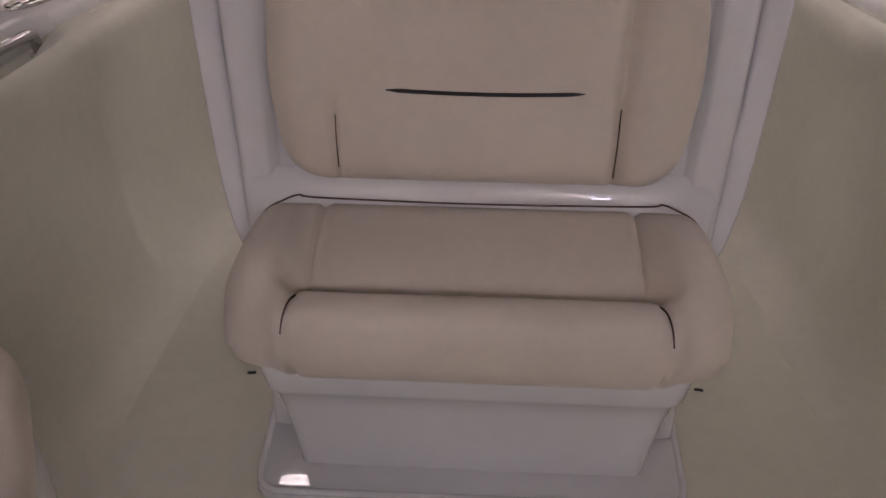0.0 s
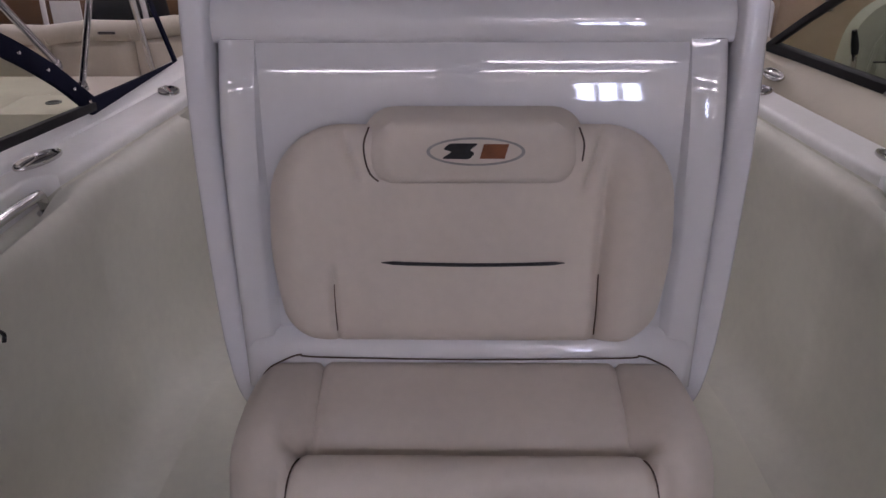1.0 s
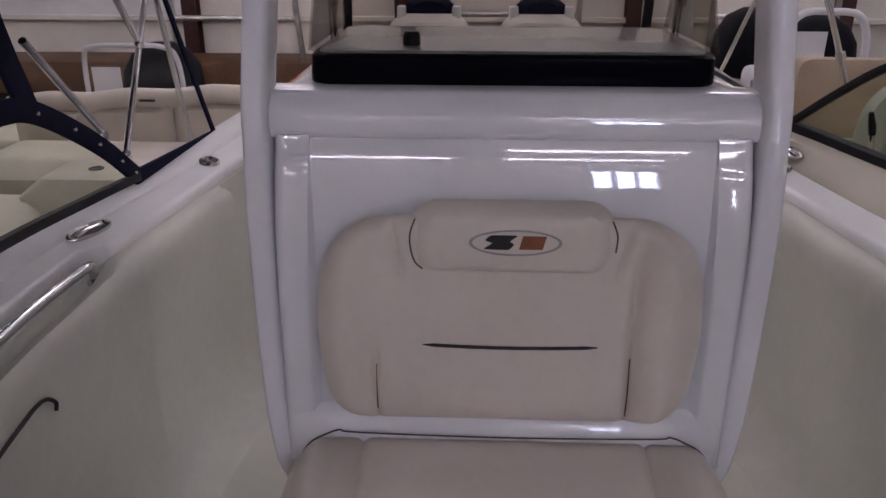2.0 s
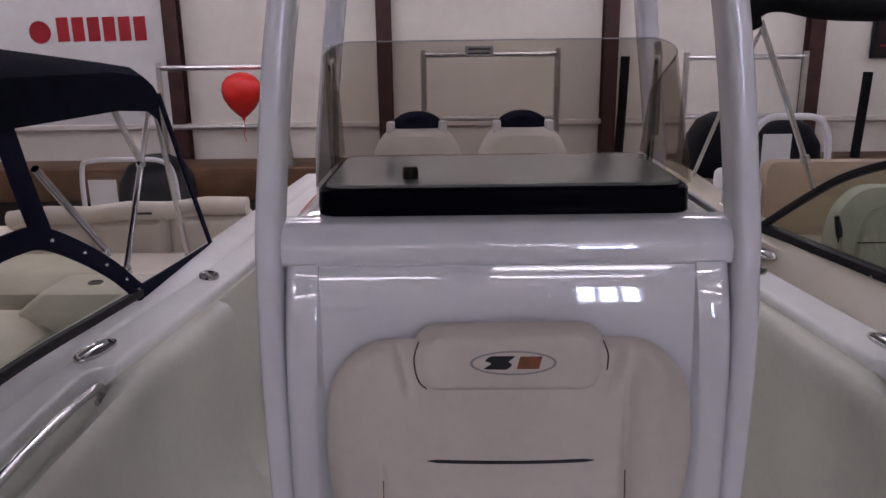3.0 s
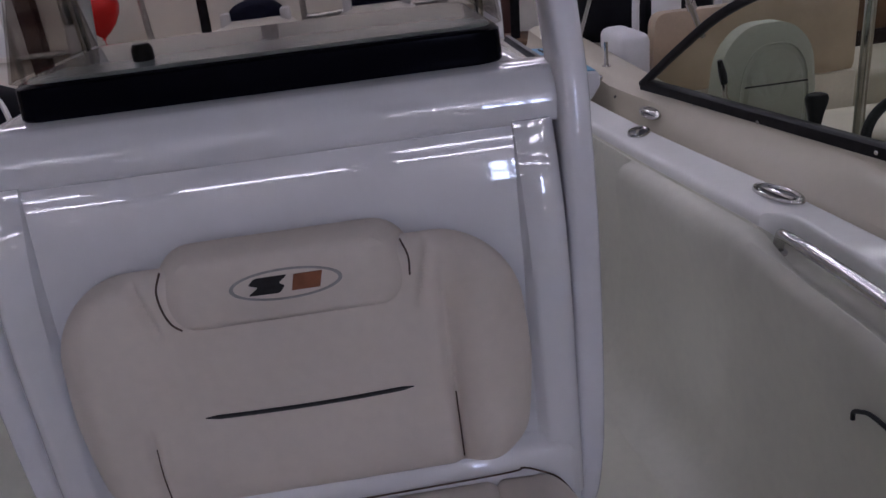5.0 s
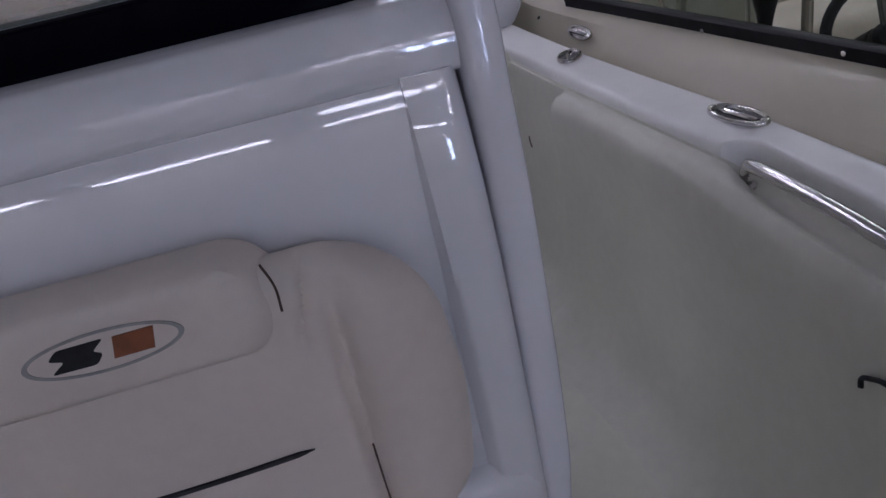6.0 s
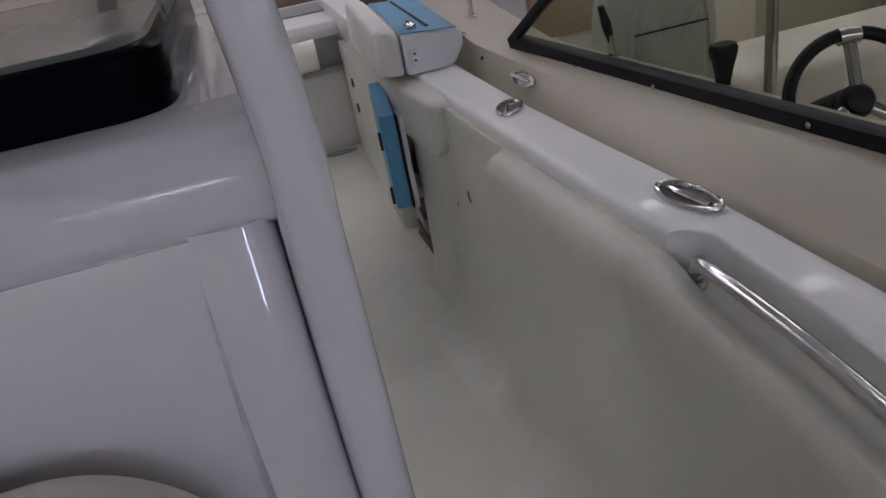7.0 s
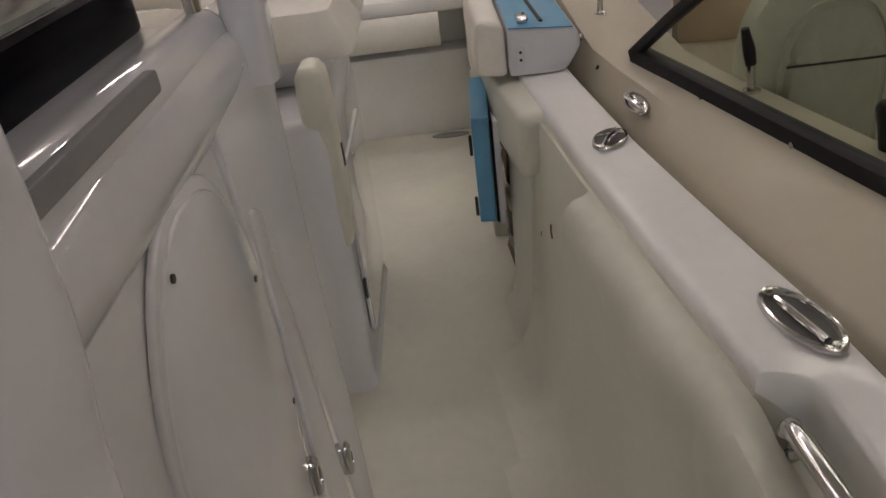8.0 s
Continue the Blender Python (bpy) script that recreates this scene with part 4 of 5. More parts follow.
for x in (-0.255, 0.215):
    if first is None:
        first = thing("bucket_chair", "white vinyl helm chair with dark headrest roll", "chair", (x, 2.9, 0.776), group="helm chairs")
        M = Matrix.Translation((x, 3.04, 0)) @ XZ
        line = refine(rounded(V2((-0.205, 0.86), (0.205, 0.86), (0.20, 1.03), (0.135, 1.135), (-0.135, 1.135), (-0.20, 1.03)), [0.03, 0.03, 0.06, 0.05, 0.05, 0.06], 5), 0.03)
        part("backrest", pillow(line, M, 0.055, 6, 8, None, (0, 1.0), back=0.05), HELMV, first)
        part("cushion", pillow(refine(rounded(V2((-0.2, -0.20), (0.2, -0.20), (0.2, 0.20), (-0.2, 0.20)), 0.05, 5), 0.03), Matrix.Translation((x, 2.80, 0.885)), 0.085, 6, 8, back=0.03), HELMV, first)
        part("seat_stand", rbox((x - 0.12, 2.66, 0.776), (x + 0.12, 2.98, 0.860), 0.015), WHITEBOX, first, "white seat stand")
        part("head_roll", moved(lathe([(0.001, -0.055), (0.08, -0.05), (0.115, -0.02), (0.115, 0.02), (0.08, 0.05), (0.001, 0.055)], 24, sx=1.0, sy=0.62), pose(x, 3.10, 1.135, 90, 0, 0)), NAVY, first, "dark navy headrest roll")
        for d in (-0.115, 0.115):
            part("bracket", rbox((x + d - 0.018, 3.03, 1.10), (x + d + 0.018, 3.10, 1.165), 0.006, 2), WHITEBOX, first, "white headrest bracket")
    else:
        copy_thing(first, pose(x, 2.9, 0.776))

# open stowage door with blue film, leaning out of the liner
d = thing("stowage_door", "open stowage door covered in blue film", "door", (0.72, 2.80, 0.30))
rings = []
for z, y1 in ((0.300, 2.90), (0.304, 2.902), (0.60, 2.905), (0.615, 2.905)):
    rings.append([(p.x, p.y, z) for p in rounded(V2((0.690, 2.712), (0.738, 2.706), (0.752, y1), (0.700, y1)), 0.006, 3)])
rings.append([(p.x, p.y, 0.618 + 0.28 * max(0, p.y - 2.712)) for p in rounded(V2((0.692, 2.714), (0.736, 2.708), (0.750, 2.903), (0.702, 2.903)), 0.006, 3)])
part("panel", loft(rings), BLUE, d, "blue filmed door tray", False)
part("gasket", rbox((0.739, 2.704, 0.296), (0.747, 2.90, 0.612), 0.002, 1), PLASTIC, d, "black gasket")
part("edge", rbox((0.748, 2.700, 0.290), (0.764, 2.905, 0.606), 0.004, 2), WHITEBOX, d, "white door edge")
for z in (0.34, 0.53):
    part("catch", rbox((0.680, 2.730, z - 0.03), (0.689, 2.745, z + 0.03), 0.003, 1), DARKCUP, d, "dark catch")
t = thing("stowed_gear", "crumpled brown packing in the open locker", "packing", (0.81, 2.92, 0.004))
random.seed(4)
for i in range(5):
    z = 0.02 + i * 0.085
    a = rbox((0.785, 2.80, z), (0.85, 3.04, z + 0.075), 0.02, 2)
    for v in a.verts:
        v.co += Vector((random.uniform(-0.010, 0.010), random.uniform(-0.02, 0.02), random.uniform(-0.008, 0.004)))
    part("parcel", a, (CARD, GREYP, CARD, CREAM, CARD)[i], t)

box = thing("jump_seat", "folded jump seat with blue film on the gunwale", "seat", (0.85, 3.0, GZ))
rings = []
for y, e in ((2.70, 0.010), (2.708, 0.002), (2.73, 0.0), (3.0, 0.0), (3.30, 0.0), (3.31, 0.008)):
    rings.append([(p.x, y, p.y) for p in rounded(V2((0.715 + e, 0.735), (0.800 - e, 0.727), (0.800 - e, 0.862 - e), (0.725 + e, 0.878 - e)), [0.02, 0.01, 0.03, 0.03], 4)])
part("cushion", loft(rings), HELMV, box, "cream vinyl cushion")
rings = []
for y, e in ((2.70, 0.006), (2.706, 0.0), (3.0, 0.0), (3.30, 0.0)):
    rings.append([(p.x, y, p.y) for p in rounded(V2((0.806 + e, 0.724), (0.955 - e, 0.724), (0.995 - e, 0.785), (0.985 - e, 0.83 - e), (0.806 + e, 0.845 - e)), [0.006, 0.02, 0.02, 0.015, 0.006], 4)])
part("shell", loft(rings), WHITEBOX, box, "white plastic shell")
part("film", loft([[(0.808, 2.704, 0.8465), (0.975, 2.704, 0.8325), (0.975, 3.3, 0.8325), (0.808, 3.3, 0.8465)], [(0.808, 2.704, 0.849), (0.975, 2.704, 0.835), (0.975, 3.3, 0.835), (0.808, 3.3, 0.849)]]), BLUE, box, "blue protective film", False)
part("strip", tube([(0.90, 2.76, 0.8445), (0.885, 3.25, 0.8455)], 0.006, 6, flat=0.5), PLASTIC, box, "black rubber strip")
part("latch", rbox((0.835, 2.735, 0.846), (0.865, 2.79, 0.866), 0.006, 2), CHROME, box, "chrome latch")
part("bracket", rbox((0.826, 2.694, 0.752), (0.846, 2.700, 0.80), 0.003, 1), WHITEBOX, box)
for z in (0.766, 0.786):
    part("screw", moved(lathe([(0.004, 0), (0.004, 0.002), (0, 0.0022)], 8), pose(0.836, 2.694, z, 90, 0, 0)), DARKCUP, box)
part("knob", moved(lathe([(0.010, 0), (0.010, 0.008), (0.006, 0.012), (0, 0.013)], 12), pose(0.992, 2.72, 0.80, 0, 90, 0)), CHROME, box, "chrome knob")

c = thing("transom_hatch", "grey recessed hatch lid on the white transom", "hatch", (0.55, 4.55, 0.66))
part("lid", rbox((0.34, 4.45, 0.660), (0.76, 4.72, 0.672), 0.008, 2), GREYP, c)
part("label_bar", rbox((0.38, 4.46, 0.6725), (0.50, 4.50, 0.675), 0), PAPER, c, "pale printed bar", False)
solo("plastic_tub", moved(lathe([(0.001, 0.0), (0.066, 0.0), (0.078, 0.12), (0.082, 0.125), (0.078, 0.128), (0.070, 0.12), (0.060, 0.01), (0.001, 0.01)], 24), Matrix.Translation((0.27, 4.36, 0.662))), WHITEBOX, "white plastic tub standing on the transom", "tub", (0.27, 4.36, 0.662))
solo("deck_plate", moved(lathe([(0.001, 0.0), (0.075, 0.0), (0.075, 0.003), (0.06, 0.005), (0.055, 0.003), (0.001, 0.003)], 24, sx=1.2, sy=0.45), Matrix.Translation((0.626, 4.20, 0.004))), GREYP, "grey oval drain plate in the deck", "deck plate", (0.626, 4.20, 0.004))
b = thing("aft_bolster", "cream padded bolster across the transom", "bolster", (0, 4.22, 0.45))
part("pad", loft([[(x, 4.20 + 0.055 * math.cos(a) - 0.01, 0.515 + 0.075 * math.sin(a)) for a in [2 * math.pi * k / 14 for k in range(14)]] for x in (-0.70, -0.695, 0.0, 0.62, 0.63)]), HELMV, b)
for x, y, z in ((0.735, 3.9, 0.30), (0.735, 3.9, 0.42)):
    solo("transom_outlet", moved(lathe([(0.022, 0), (0.022, 0.006), (0.012, 0.008), (0.0, 0.004)], 14), Matrix.Translation((x + 0.010, y, z)) @ pose(0, 0, 0, 0, -90, 0)), DARKCUP, "black round outlet in the liner", "outlet", (x, y, z), "outlets")

bow = thing("bow_seat", "white bow seat corner with rounded cushion", "seat", (-0.75, 0.3, 0))
for name, material, rows in (("base", GEL, ((0.004, 0.012), (0.375, 0.010), (0.385, 0.014))), ("cushion", VINYL, ((0.386, 0.010), (0.392, 0.0), (0.420, 0.0), (0.440, 0.008), (0.450, 0.022), (0.453, 0.04)))):
    rings = []
    for z, e in rows:
        rings.append([(p.x, p.y, z) for p in rounded(V2((-0.80, 0.70 - e), (-0.70 - e, 0.63 - e), (-0.56 - e, 0.40), (-0.45 - e, -0.05), (-0.78, -0.05)), [0.01, 0.05, 0.08, 0.03, 0.01], 5)])
    part(name, loft(rings), material, bow)

# ---- the boat beside the starboard gunwale ----
rb = thing("beige_bowrider", "beige boat with black framed windshield alongside", "boat", (1.8, 2.2, Z0))
RB = [(-1.2, 1.25), (0.0, 1.22), (0.8, 1.185), (1.14, 1.165), (1.6, 1.12), (1.9, 1.075), (2.2, 1.035), (2.7, 0.99), (3.4, 1.00), (4.4, 1.05)]
RT = [(-1.2, 1.55), (0.0, 1.50), (0.8, 1.46), (1.43, 1.375), (1.57, 1.338), (1.78, 1.281), (2.27, 1.150), (2.5, 1.088), (2.7, 1.06), (3.4, 1.09), (4.4, 1.13)]
rings = []
for y in (-1.2, -0.4, 0.2, 0.8, 1.14, 1.4, 1.6, 1.78, 1.9, 2.05, 2.2, 2.35, 2.5, 2.7, 3.0, 3.4, 3.9, 4.4):
    a, b = lerp_table(RB, y), lerp_table(RT, y)
    zt = 0.755 + 0.035 * min(1, max(0, (y - 1.2) / 1.2))
    rings.append([(a + 0.12, y, -0.4), (a + 0.02, y, 0.50), (a, y, 0.62), (a + 0.004, y, 0.665), (a + 0.022, y, 0.705), (a + (b - a) * 0.45, y, zt - 0.018), (b - 0.012, y, zt - 0.002), (b + 0.02, y, zt), (b + 0.12, y, zt - 0.02), (b + 0.20, y, zt - 0.05), (b + 0.22, y, 0.45), (b + 0.20, y, 0.0)])
part("hull", loft(rings, closed=False, cap=False), BEIGE, rb, "glossy beige hull side and deck")
part("sole", rbox((1.35, -1.0, 0.0), (3.4, 4.4, 0.06), 0), CREAM, rb, "cream cockpit floor", False)
part("far_side", rbox((3.3, -1.0, 0.0), (3.42, 4.4, 0.78), 0.03), BEIGE, rb)
bar = [Vector((lerp_table(RT, y) + 0.006, y, 0.768 + 0.030 * min(1, max(0, (y - 1.4) / 1.1)))) for y in (0.5, 0.9, 1.2, 1.43, 1.57, 1.78, 2.0, 2.27, 2.44, 2.51)]
part("windshield_sill", tube(bar, 0.022, 10, flat=1.1, square=4), FRAME, rb, "black windshield sill frame")
arch = smooth_path([(1.083, 2.51, 0.803), (1.108, 2.40, 0.880), (1.13, 2.304, 0.946), (1.177, 2.131, 1.059), (1.224, 1.955, 1.134), (1.27, 1.785, 1.181), (1.33, 1.50, 1.22), (1.40, 1.15, 1.245), (1.47, 0.7, 1.26)], 4)
part("windshield_arch", tube(arch, 0.014, 10, square=3), FRAME, rb, "black arched windshield frame")
low = smooth_path([(v.x, v.y, v.z + 0.012) for v in reversed(bar)], 4)
pick = lambda path, t: path[min(len(path) - 1, round(t * (len(path) - 1)))]
bm = loft([[pick(low, k / 24), pick(low, k / 24).lerp(pick(arch, k / 24), 0.5), pick(arch, k / 24)] for k in range(1, 25)], closed=False, cap=False)
part("side_glass", bm, CLEAR, rb, "clear side glass").visible_shadow = False
for y in (2.22, 1.95, 1.57, 1.2):
    x = lerp_table(RT, y) + 0.006
    part("sill_screw", moved(lathe([(0.006, 0), (0.006, 0.003), (0, 0.0035)], 10), pose(x - 0.0235, y, 0.779, 0, -90, 15)), CHROME, rb)
nrm, run = Vector((-0.80, -0.14, 0.58)).normalized(), Vector((-0.17, 1.0, 0.01)).normalized()
run = (run - nrm * run.dot(nrm)).normalized()
M = Matrix.Translation((1.048, 2.345, 0.742)) @ Matrix((run, nrm.cross(run), nrm)).transposed().to_4x4()
part("cleat_plate", moved(loft([[(0.062 * r * math.cos(a), 0.021 * r * math.sin(a), h) for a in [2 * math.pi * k / 28 for k in range(28)]] for r, h in ((1, -0.004), (1, 0.004), (0.9, 0.007), (0.75, 0.007), (0.68, 0.002), (0.02, 0.001))]), M), CHROME, rb, "oval chrome cleat plate")
part("cleat_bar", moved(tube([(-0.045, 0, 0.004), (0, 0, 0.008), (0.045, 0, 0.004)], 0.007, 8), M), CHROME, rb, "chrome pull-up cleat bar")
part("flag_socket", moved(lathe([(0.018, 0), (0.018, 0.006), (0.009, 0.012), (0.008, 0.10), (0.0, 0.10)], 14), Matrix.Translation((1.10, 2.98, 0.785))), CHROME, rb, "chrome socket post")
part("hull_button", moved(lathe([(0.006, 0), (0.006, 0.004), (0, 0.0045)], 10), pose(1.02, 2.62, 0.745, 0, -60, 0)), DARKCUP, rb)

ch = thing("helm_chair", "sage vinyl bucket helm chair with arched back", "chair", (1.50, 2.45, 0.06))
M = Matrix.Translation((1.475, 2.40, 0.03)) @ XZ @ Matrix.Diagonal((0.9, 1, 1, 1))
line = refine(rounded(V2((-0.19, 0.40), (0.19, 0.40), (0.195, 0.72), (0.175, 0.86), (0.085, 0.945), (-0.085, 0.945), (-0.175, 0.86), (-0.195, 0.72)), [0.05, 0.05, 0.1, 0.1, 0.09, 0.09, 0.1, 0.1], 6), 0.03)
part("backrest", pillow(line, M, 0.055, 5, 9, None, (0, 0.68), back=0.07), OLIVE, ch)
inner = refine(rounded(V2((-0.125, 0.42), (0.125, 0.42), (0.135, 0.72), (0.118, 0.82), (0.06, 0.885), (-0.06, 0.885), (-0.118, 0.82), (-0.135, 0.72)), [0.03, 0.03, 0.08, 0.08, 0.07, 0.07, 0.08, 0.08], 6), 0.03)
bp = part("back_panel", pillow(inner, M @ Matrix.Translation((0, 0, 0.036)), 0.032, 9, 9, lambda u, v: -0.010 * math.exp(-((v - 0.755) / 0.006) ** 2), (0, 0.66)), OLIVE, ch, "inset panel with cross seam")
part("piping", tube([M @ Vector((p.x, p.y, 0.052)) for p in inner + inner[:1]], 0.004, 6), OLIVE, bp, "sage piping")
part("cross_seam", tube([M @ Vector((u, 0.755, 0.0665)) for u in (-0.12, 0, 0.12)], 0.003, 6), DARKCUP, bp, "dark cross seam")
part("cushion", pillow(refine(rounded(V2((-0.2, -0.22), (0.2, -0.22), (0.2, 0.22), (-0.2, 0.22)), 0.06, 5), 0.03), Matrix.Translation((1.495, 2.17, 0.40)), 0.09, 5, 8, back=0.05), OLIVE, ch)
part("pedestal", moved(lathe([(0.16, 0), (0.16, 0.02), (0.05, 0.04), (0.05, 0.29), (0.0, 0.29)], 18), Matrix.Translation((1.495, 2.25, 0.06))), BRUSHED, ch, "metal pedestal")
lv = thing("throttle_lever", "black throttle lever on the side deck", "lever", (1.385, 1.93, 0.72))
part("grip", loft([[(1.385 + w * math.copysign(abs(math.cos(a)) ** 0.6, math.cos(a)), 1.945 + 0.7 * w * math.copysign(abs(math.sin(a)) ** 0.6, math.sin(a)), h) for a in [2 * math.pi * k / 16 for k in range(16)]] for h, w in ((0.708, 0.014), (0.75, 0.016), (0.785, 0.022), (0.812, 0.029), (0.828, 0.031), (0.838, 0.026), (0.842, 0.014))]), PLASTIC, lv)
part("stub", rbox((1.372, 1.90, 0.700), (1.398, 1.96, 0.722), 0.006, 2), CHROME, lv, "chrome lever boss")
lv = thing("rod_clip", "black and chrome rod clip on the deck", "clip", (1.26, 2.25, 0.775))
part("stem", tube([(1.262, 2.25, 0.775), (1.256, 2.25, 0.83)], 0.009, 10), CHROME, lv)
part("jaw", tube([(1.256, 2.25, 0.83), (1.250, 2.25, 0.86), (1.238, 2.25, 0.905)], [0.011, 0.013, 0.008], 10), PLASTIC, lv, "black jaw")
part("foot", moved(lathe([(0.018, 0), (0.018, 0.006), (0.0, 0.008)], 14), Matrix.Translation((1.262, 2.25, 0.772))), CHROME, lv)
w = thing("steering_wheel", "black steering wheel with chrome spokes", "steering wheel", (1.52, 1.72, 0.70))
WM = Matrix.Translation((1.545, 1.715, 0.730)) @ pose(0, 0, 0, 62, 0, -14)
rim_ob = part("rim", moved(loft([[((0.138 + 0.014 * math.cos(b)) * math.cos(a), (0.138 + 0.014 * math.cos(b)) * math.sin(a), 0.014 * math.sin(b)) for b in [2 * math.pi * j / 10 for j in range(10)]] for a in [2 * math.pi * i / 40 for i in range(41)]], cap=False), WM), PLASTIC, w, "black padded rim")
part("hub", moved(lathe([(0.001, -0.05), (0.032, -0.045), (0.036, 0.0), (0.026, 0.013), (0.0, 0.016)], 18), WM), PLASTIC, w)
for a in (90, 215, 325):
    c, s_ = math.cos(radians(a)), math.sin(radians(a))
    part("spoke", moved(tube([(0.03 * c, 0.03 * s_, 0), (0.131 * c, 0.131 * s_, 0)], 0.014, 8, flat=0.45), WM), CHROME, w, "chrome spoke")
    part("rim_clip", moved(tube([(0.134 * math.cos(radians(a + k)), 0.134 * math.sin(radians(a + k)), 0.0) for k in (-9, 0, 9)], 0.0185, 10), WM), CHROME, rim_ob, "chrome rim clip")
part("column", tube([WM @ Vector((0, 0, -0.04)), WM @ Vector((0, 0, -0.25))], 0.035, 12), PLASTIC, w)
solo("dash_panel", rbox((1.42, 1.10, 0.45), (2.0, 1.48, 0.80), 0.05, 3), BEIGE, "beige helm dash beside the steering wheel", "dash", (1.7, 1.3, 0.45))
solo("grab_pole", tube([(1.755, 2.3, 0.06), (1.755, 2.3, 1.2)], 0.018, 12), CHROME, "polished stainless upright pole in the cockpit", "pole", (1.755, 2.3, 0.06))
for x0, x1, y0, y1, z0, z1, m, lab in ((1.85, 3.2, 2.55, 2.95, 0.06, 0.50, CREAM, "cream bench seat in the neighbouring cockpit"), (1.30, 1.44, 3.38, 3.75, 0.06, 0.835, WHITEBOX, "white locker block beside the tan pad")):
    solo("bench_seat", rbox((x0, y0, z0), (x1, y1, z1), 0.04, 3), m, lab, "seat", ((x0 + x1) / 2, (y0 + y1) / 2, z0))
tb = thing("tan_backrest", "tan vinyl sunpad backrest with rounded corners", "backrest", (1.95, 3.5, 0.06))
M = Matrix.Translation((1.95, 3.50, 0)) @ XZ
part("pad", pillow(refine(rounded(V2((-0.47, 0.50), (0.55, 0.50), (0.55, 0.885), (-0.45, 0.895)), 0.06, 5), 0.04), M, 0.05, 7, 8, lambda u, v: -0.014 * math.exp(-((v - 0.72) / 0.008) ** 2), back=0.09), TAN, tb)
part("plinth", rbox((1.48, 3.46, 0.06), (2.5, 3.60, 0.52), 0.02), CREAM, tb)
solo("tow_arch", tube(smooth_path([(1.545, 3.9, 0.46), (1.545, 3.9, 0.90), (1.568, 3.9, 0.993), (1.639, 3.9, 1.070), (1.77, 3.9, 1.078), (1.905, 3.9, 1.067), (1.965, 3.9, 0.99), (1.985, 3.9, 0.85), (1.99, 3.9, 0.46)], 5), 0.019, 10), WHITEBOX, "white bent tube arch behind the tan pad", "rail", (1.77, 3.9, 0.46))
solo("stern_deck", rbox((1.0, 3.62, -0.2), (3.3, 4.3, 0.46), 0.05, 3), BEIGE, "beige stern platform of the boat alongside", "platform", (2.1, 4.0, -0.2))


def outboard(x, y, z, label, paper=None):
    o = thing("outboard_motor", label, "outboard motor", (x, y, z), group="outboards")
    rings = []
    for h, a, b in ((0.0, 0.15, 0.20), (0.10, 0.20, 0.27), (0.30, 0.215, 0.29), (0.45, 0.20, 0.27), (0.55, 0.15, 0.20), (0.60, 0.07, 0.10)):
        rings.append([(x + a * math.copysign(abs(math.cos(t)) ** 0.7, math.cos(t)), y + b * math.copysign(abs(math.sin(t)) ** 0.7, math.sin(t)), z + h) for t in [2 * math.pi * k / 24 for k in range(24)]])
    cowl = part("cowling", loft(rings), MOTOR, o)
    part("midsection", rbox((x - 0.10, y - 0.10, z - 0.75), (x + 0.10, y + 0.16, z + 0.05), 0.03), MOTOR, o)
    part("band", loft([[(p.x, p.y, h) for p in [Vector((x + 0.218 * k * math.copysign(abs(math.cos(t)) ** 0.7, math.cos(t)), y + 0.292 * k * math.copysign(abs(math.sin(t)) ** 0.7, math.sin(t)))) for t in [2 * math.pi * q / 24 for q in range(24)]]] for h, k in ((z + 0.20, 1.0), (z + 0.225, 1.0))]), BRUSHED, cowl, "thin silver cowling line")
    if paper:
        part("price_sheet", rbox((x + paper - 0.085, y - 0.312, z + 0.26), (x + paper + 0.085, y - 0.306, z + 0.50), 0), PAPER, cowl, "white price sheet", False)


outboard(1.62, 4.55, 0.44, "black outboard motor with white price sheet", 0.22)
outboard(2.02, 4.62, 0.40, "black outboard motor on the beige boat")
bi = thing("black_bimini", "rolled black canvas bimini on polished struts", "canopy", (1.9, 3.3, 0.8))
roll = smooth_path([(1.30, 3.3, 1.545), (1.275, 3.3, 1.60), (1.315, 3.3, 1.655), (1.42, 3.3, 1.665), (1.60, 3.3, 1.63), (1.96, 3.3, 1.615), (2.6, 3.3, 1.60)], 5)
part("canvas_roll", tube(roll, [0.030 + 0.030 * min(1, k / 8) for k in range(len(roll))], 12, flat=0.9), BLKCAN, bi, "rolled black canvas")
part("strut", tube([(1.316, 3.3, 1.575), (1.46, 3.29, 1.23), (1.635, 3.28, 0.80)], 0.0135, 10), CHROME, bi, "polished strut")
part("strut", tube([(1.33, 3.3, 1.55), (1.29, 3.5, 1.30), (1.20, 3.75, 0.78)], 0.010, 8), BRUSHED, bi, "thin back strut")
part("strut_collar", tube([(1.574, 3.283, 0.955), (1.586, 3.282, 0.925)], 0.022, 10), CHROME, bi, "chrome strut knuckle")

# ---- the boat beside the port gunwale ----
lb = thing("cream_deck_boat", "cream boat with navy canvas enclosure alongside", "boat", (-1.9, 2.4, Z0))
rings = []
for y in (-0.8, 0.0, 0.8, 1.2, 1.6, 2.0, 2.4, 2.8, 3.2, 3.8, 4.6):
    a = -lerp_table(XOUT, y) - 0.03
    z = 0.70 - 0.01 * max(0, y - 2)
    rings.append([(a, y, -0.4), (a, y, 0.55), (a - 0.01, y, z - 0.03), (a - 0.03, y, z - 0.005), (a - 0.06, y, z), (a - 0.16, y, z), (a - 0.19, y, z - 0.02), (a - 0.20, y, 0.05)])
part("hull", loft(rings, closed=False, cap=False), CAP, lb, "white hull side and deck edge")
part("sole", rbox((-3.4, -0.8, 0.0), (-1.2, 4.6, 0.06), 0), GREYP, lb, "grey carpeted floor", False)
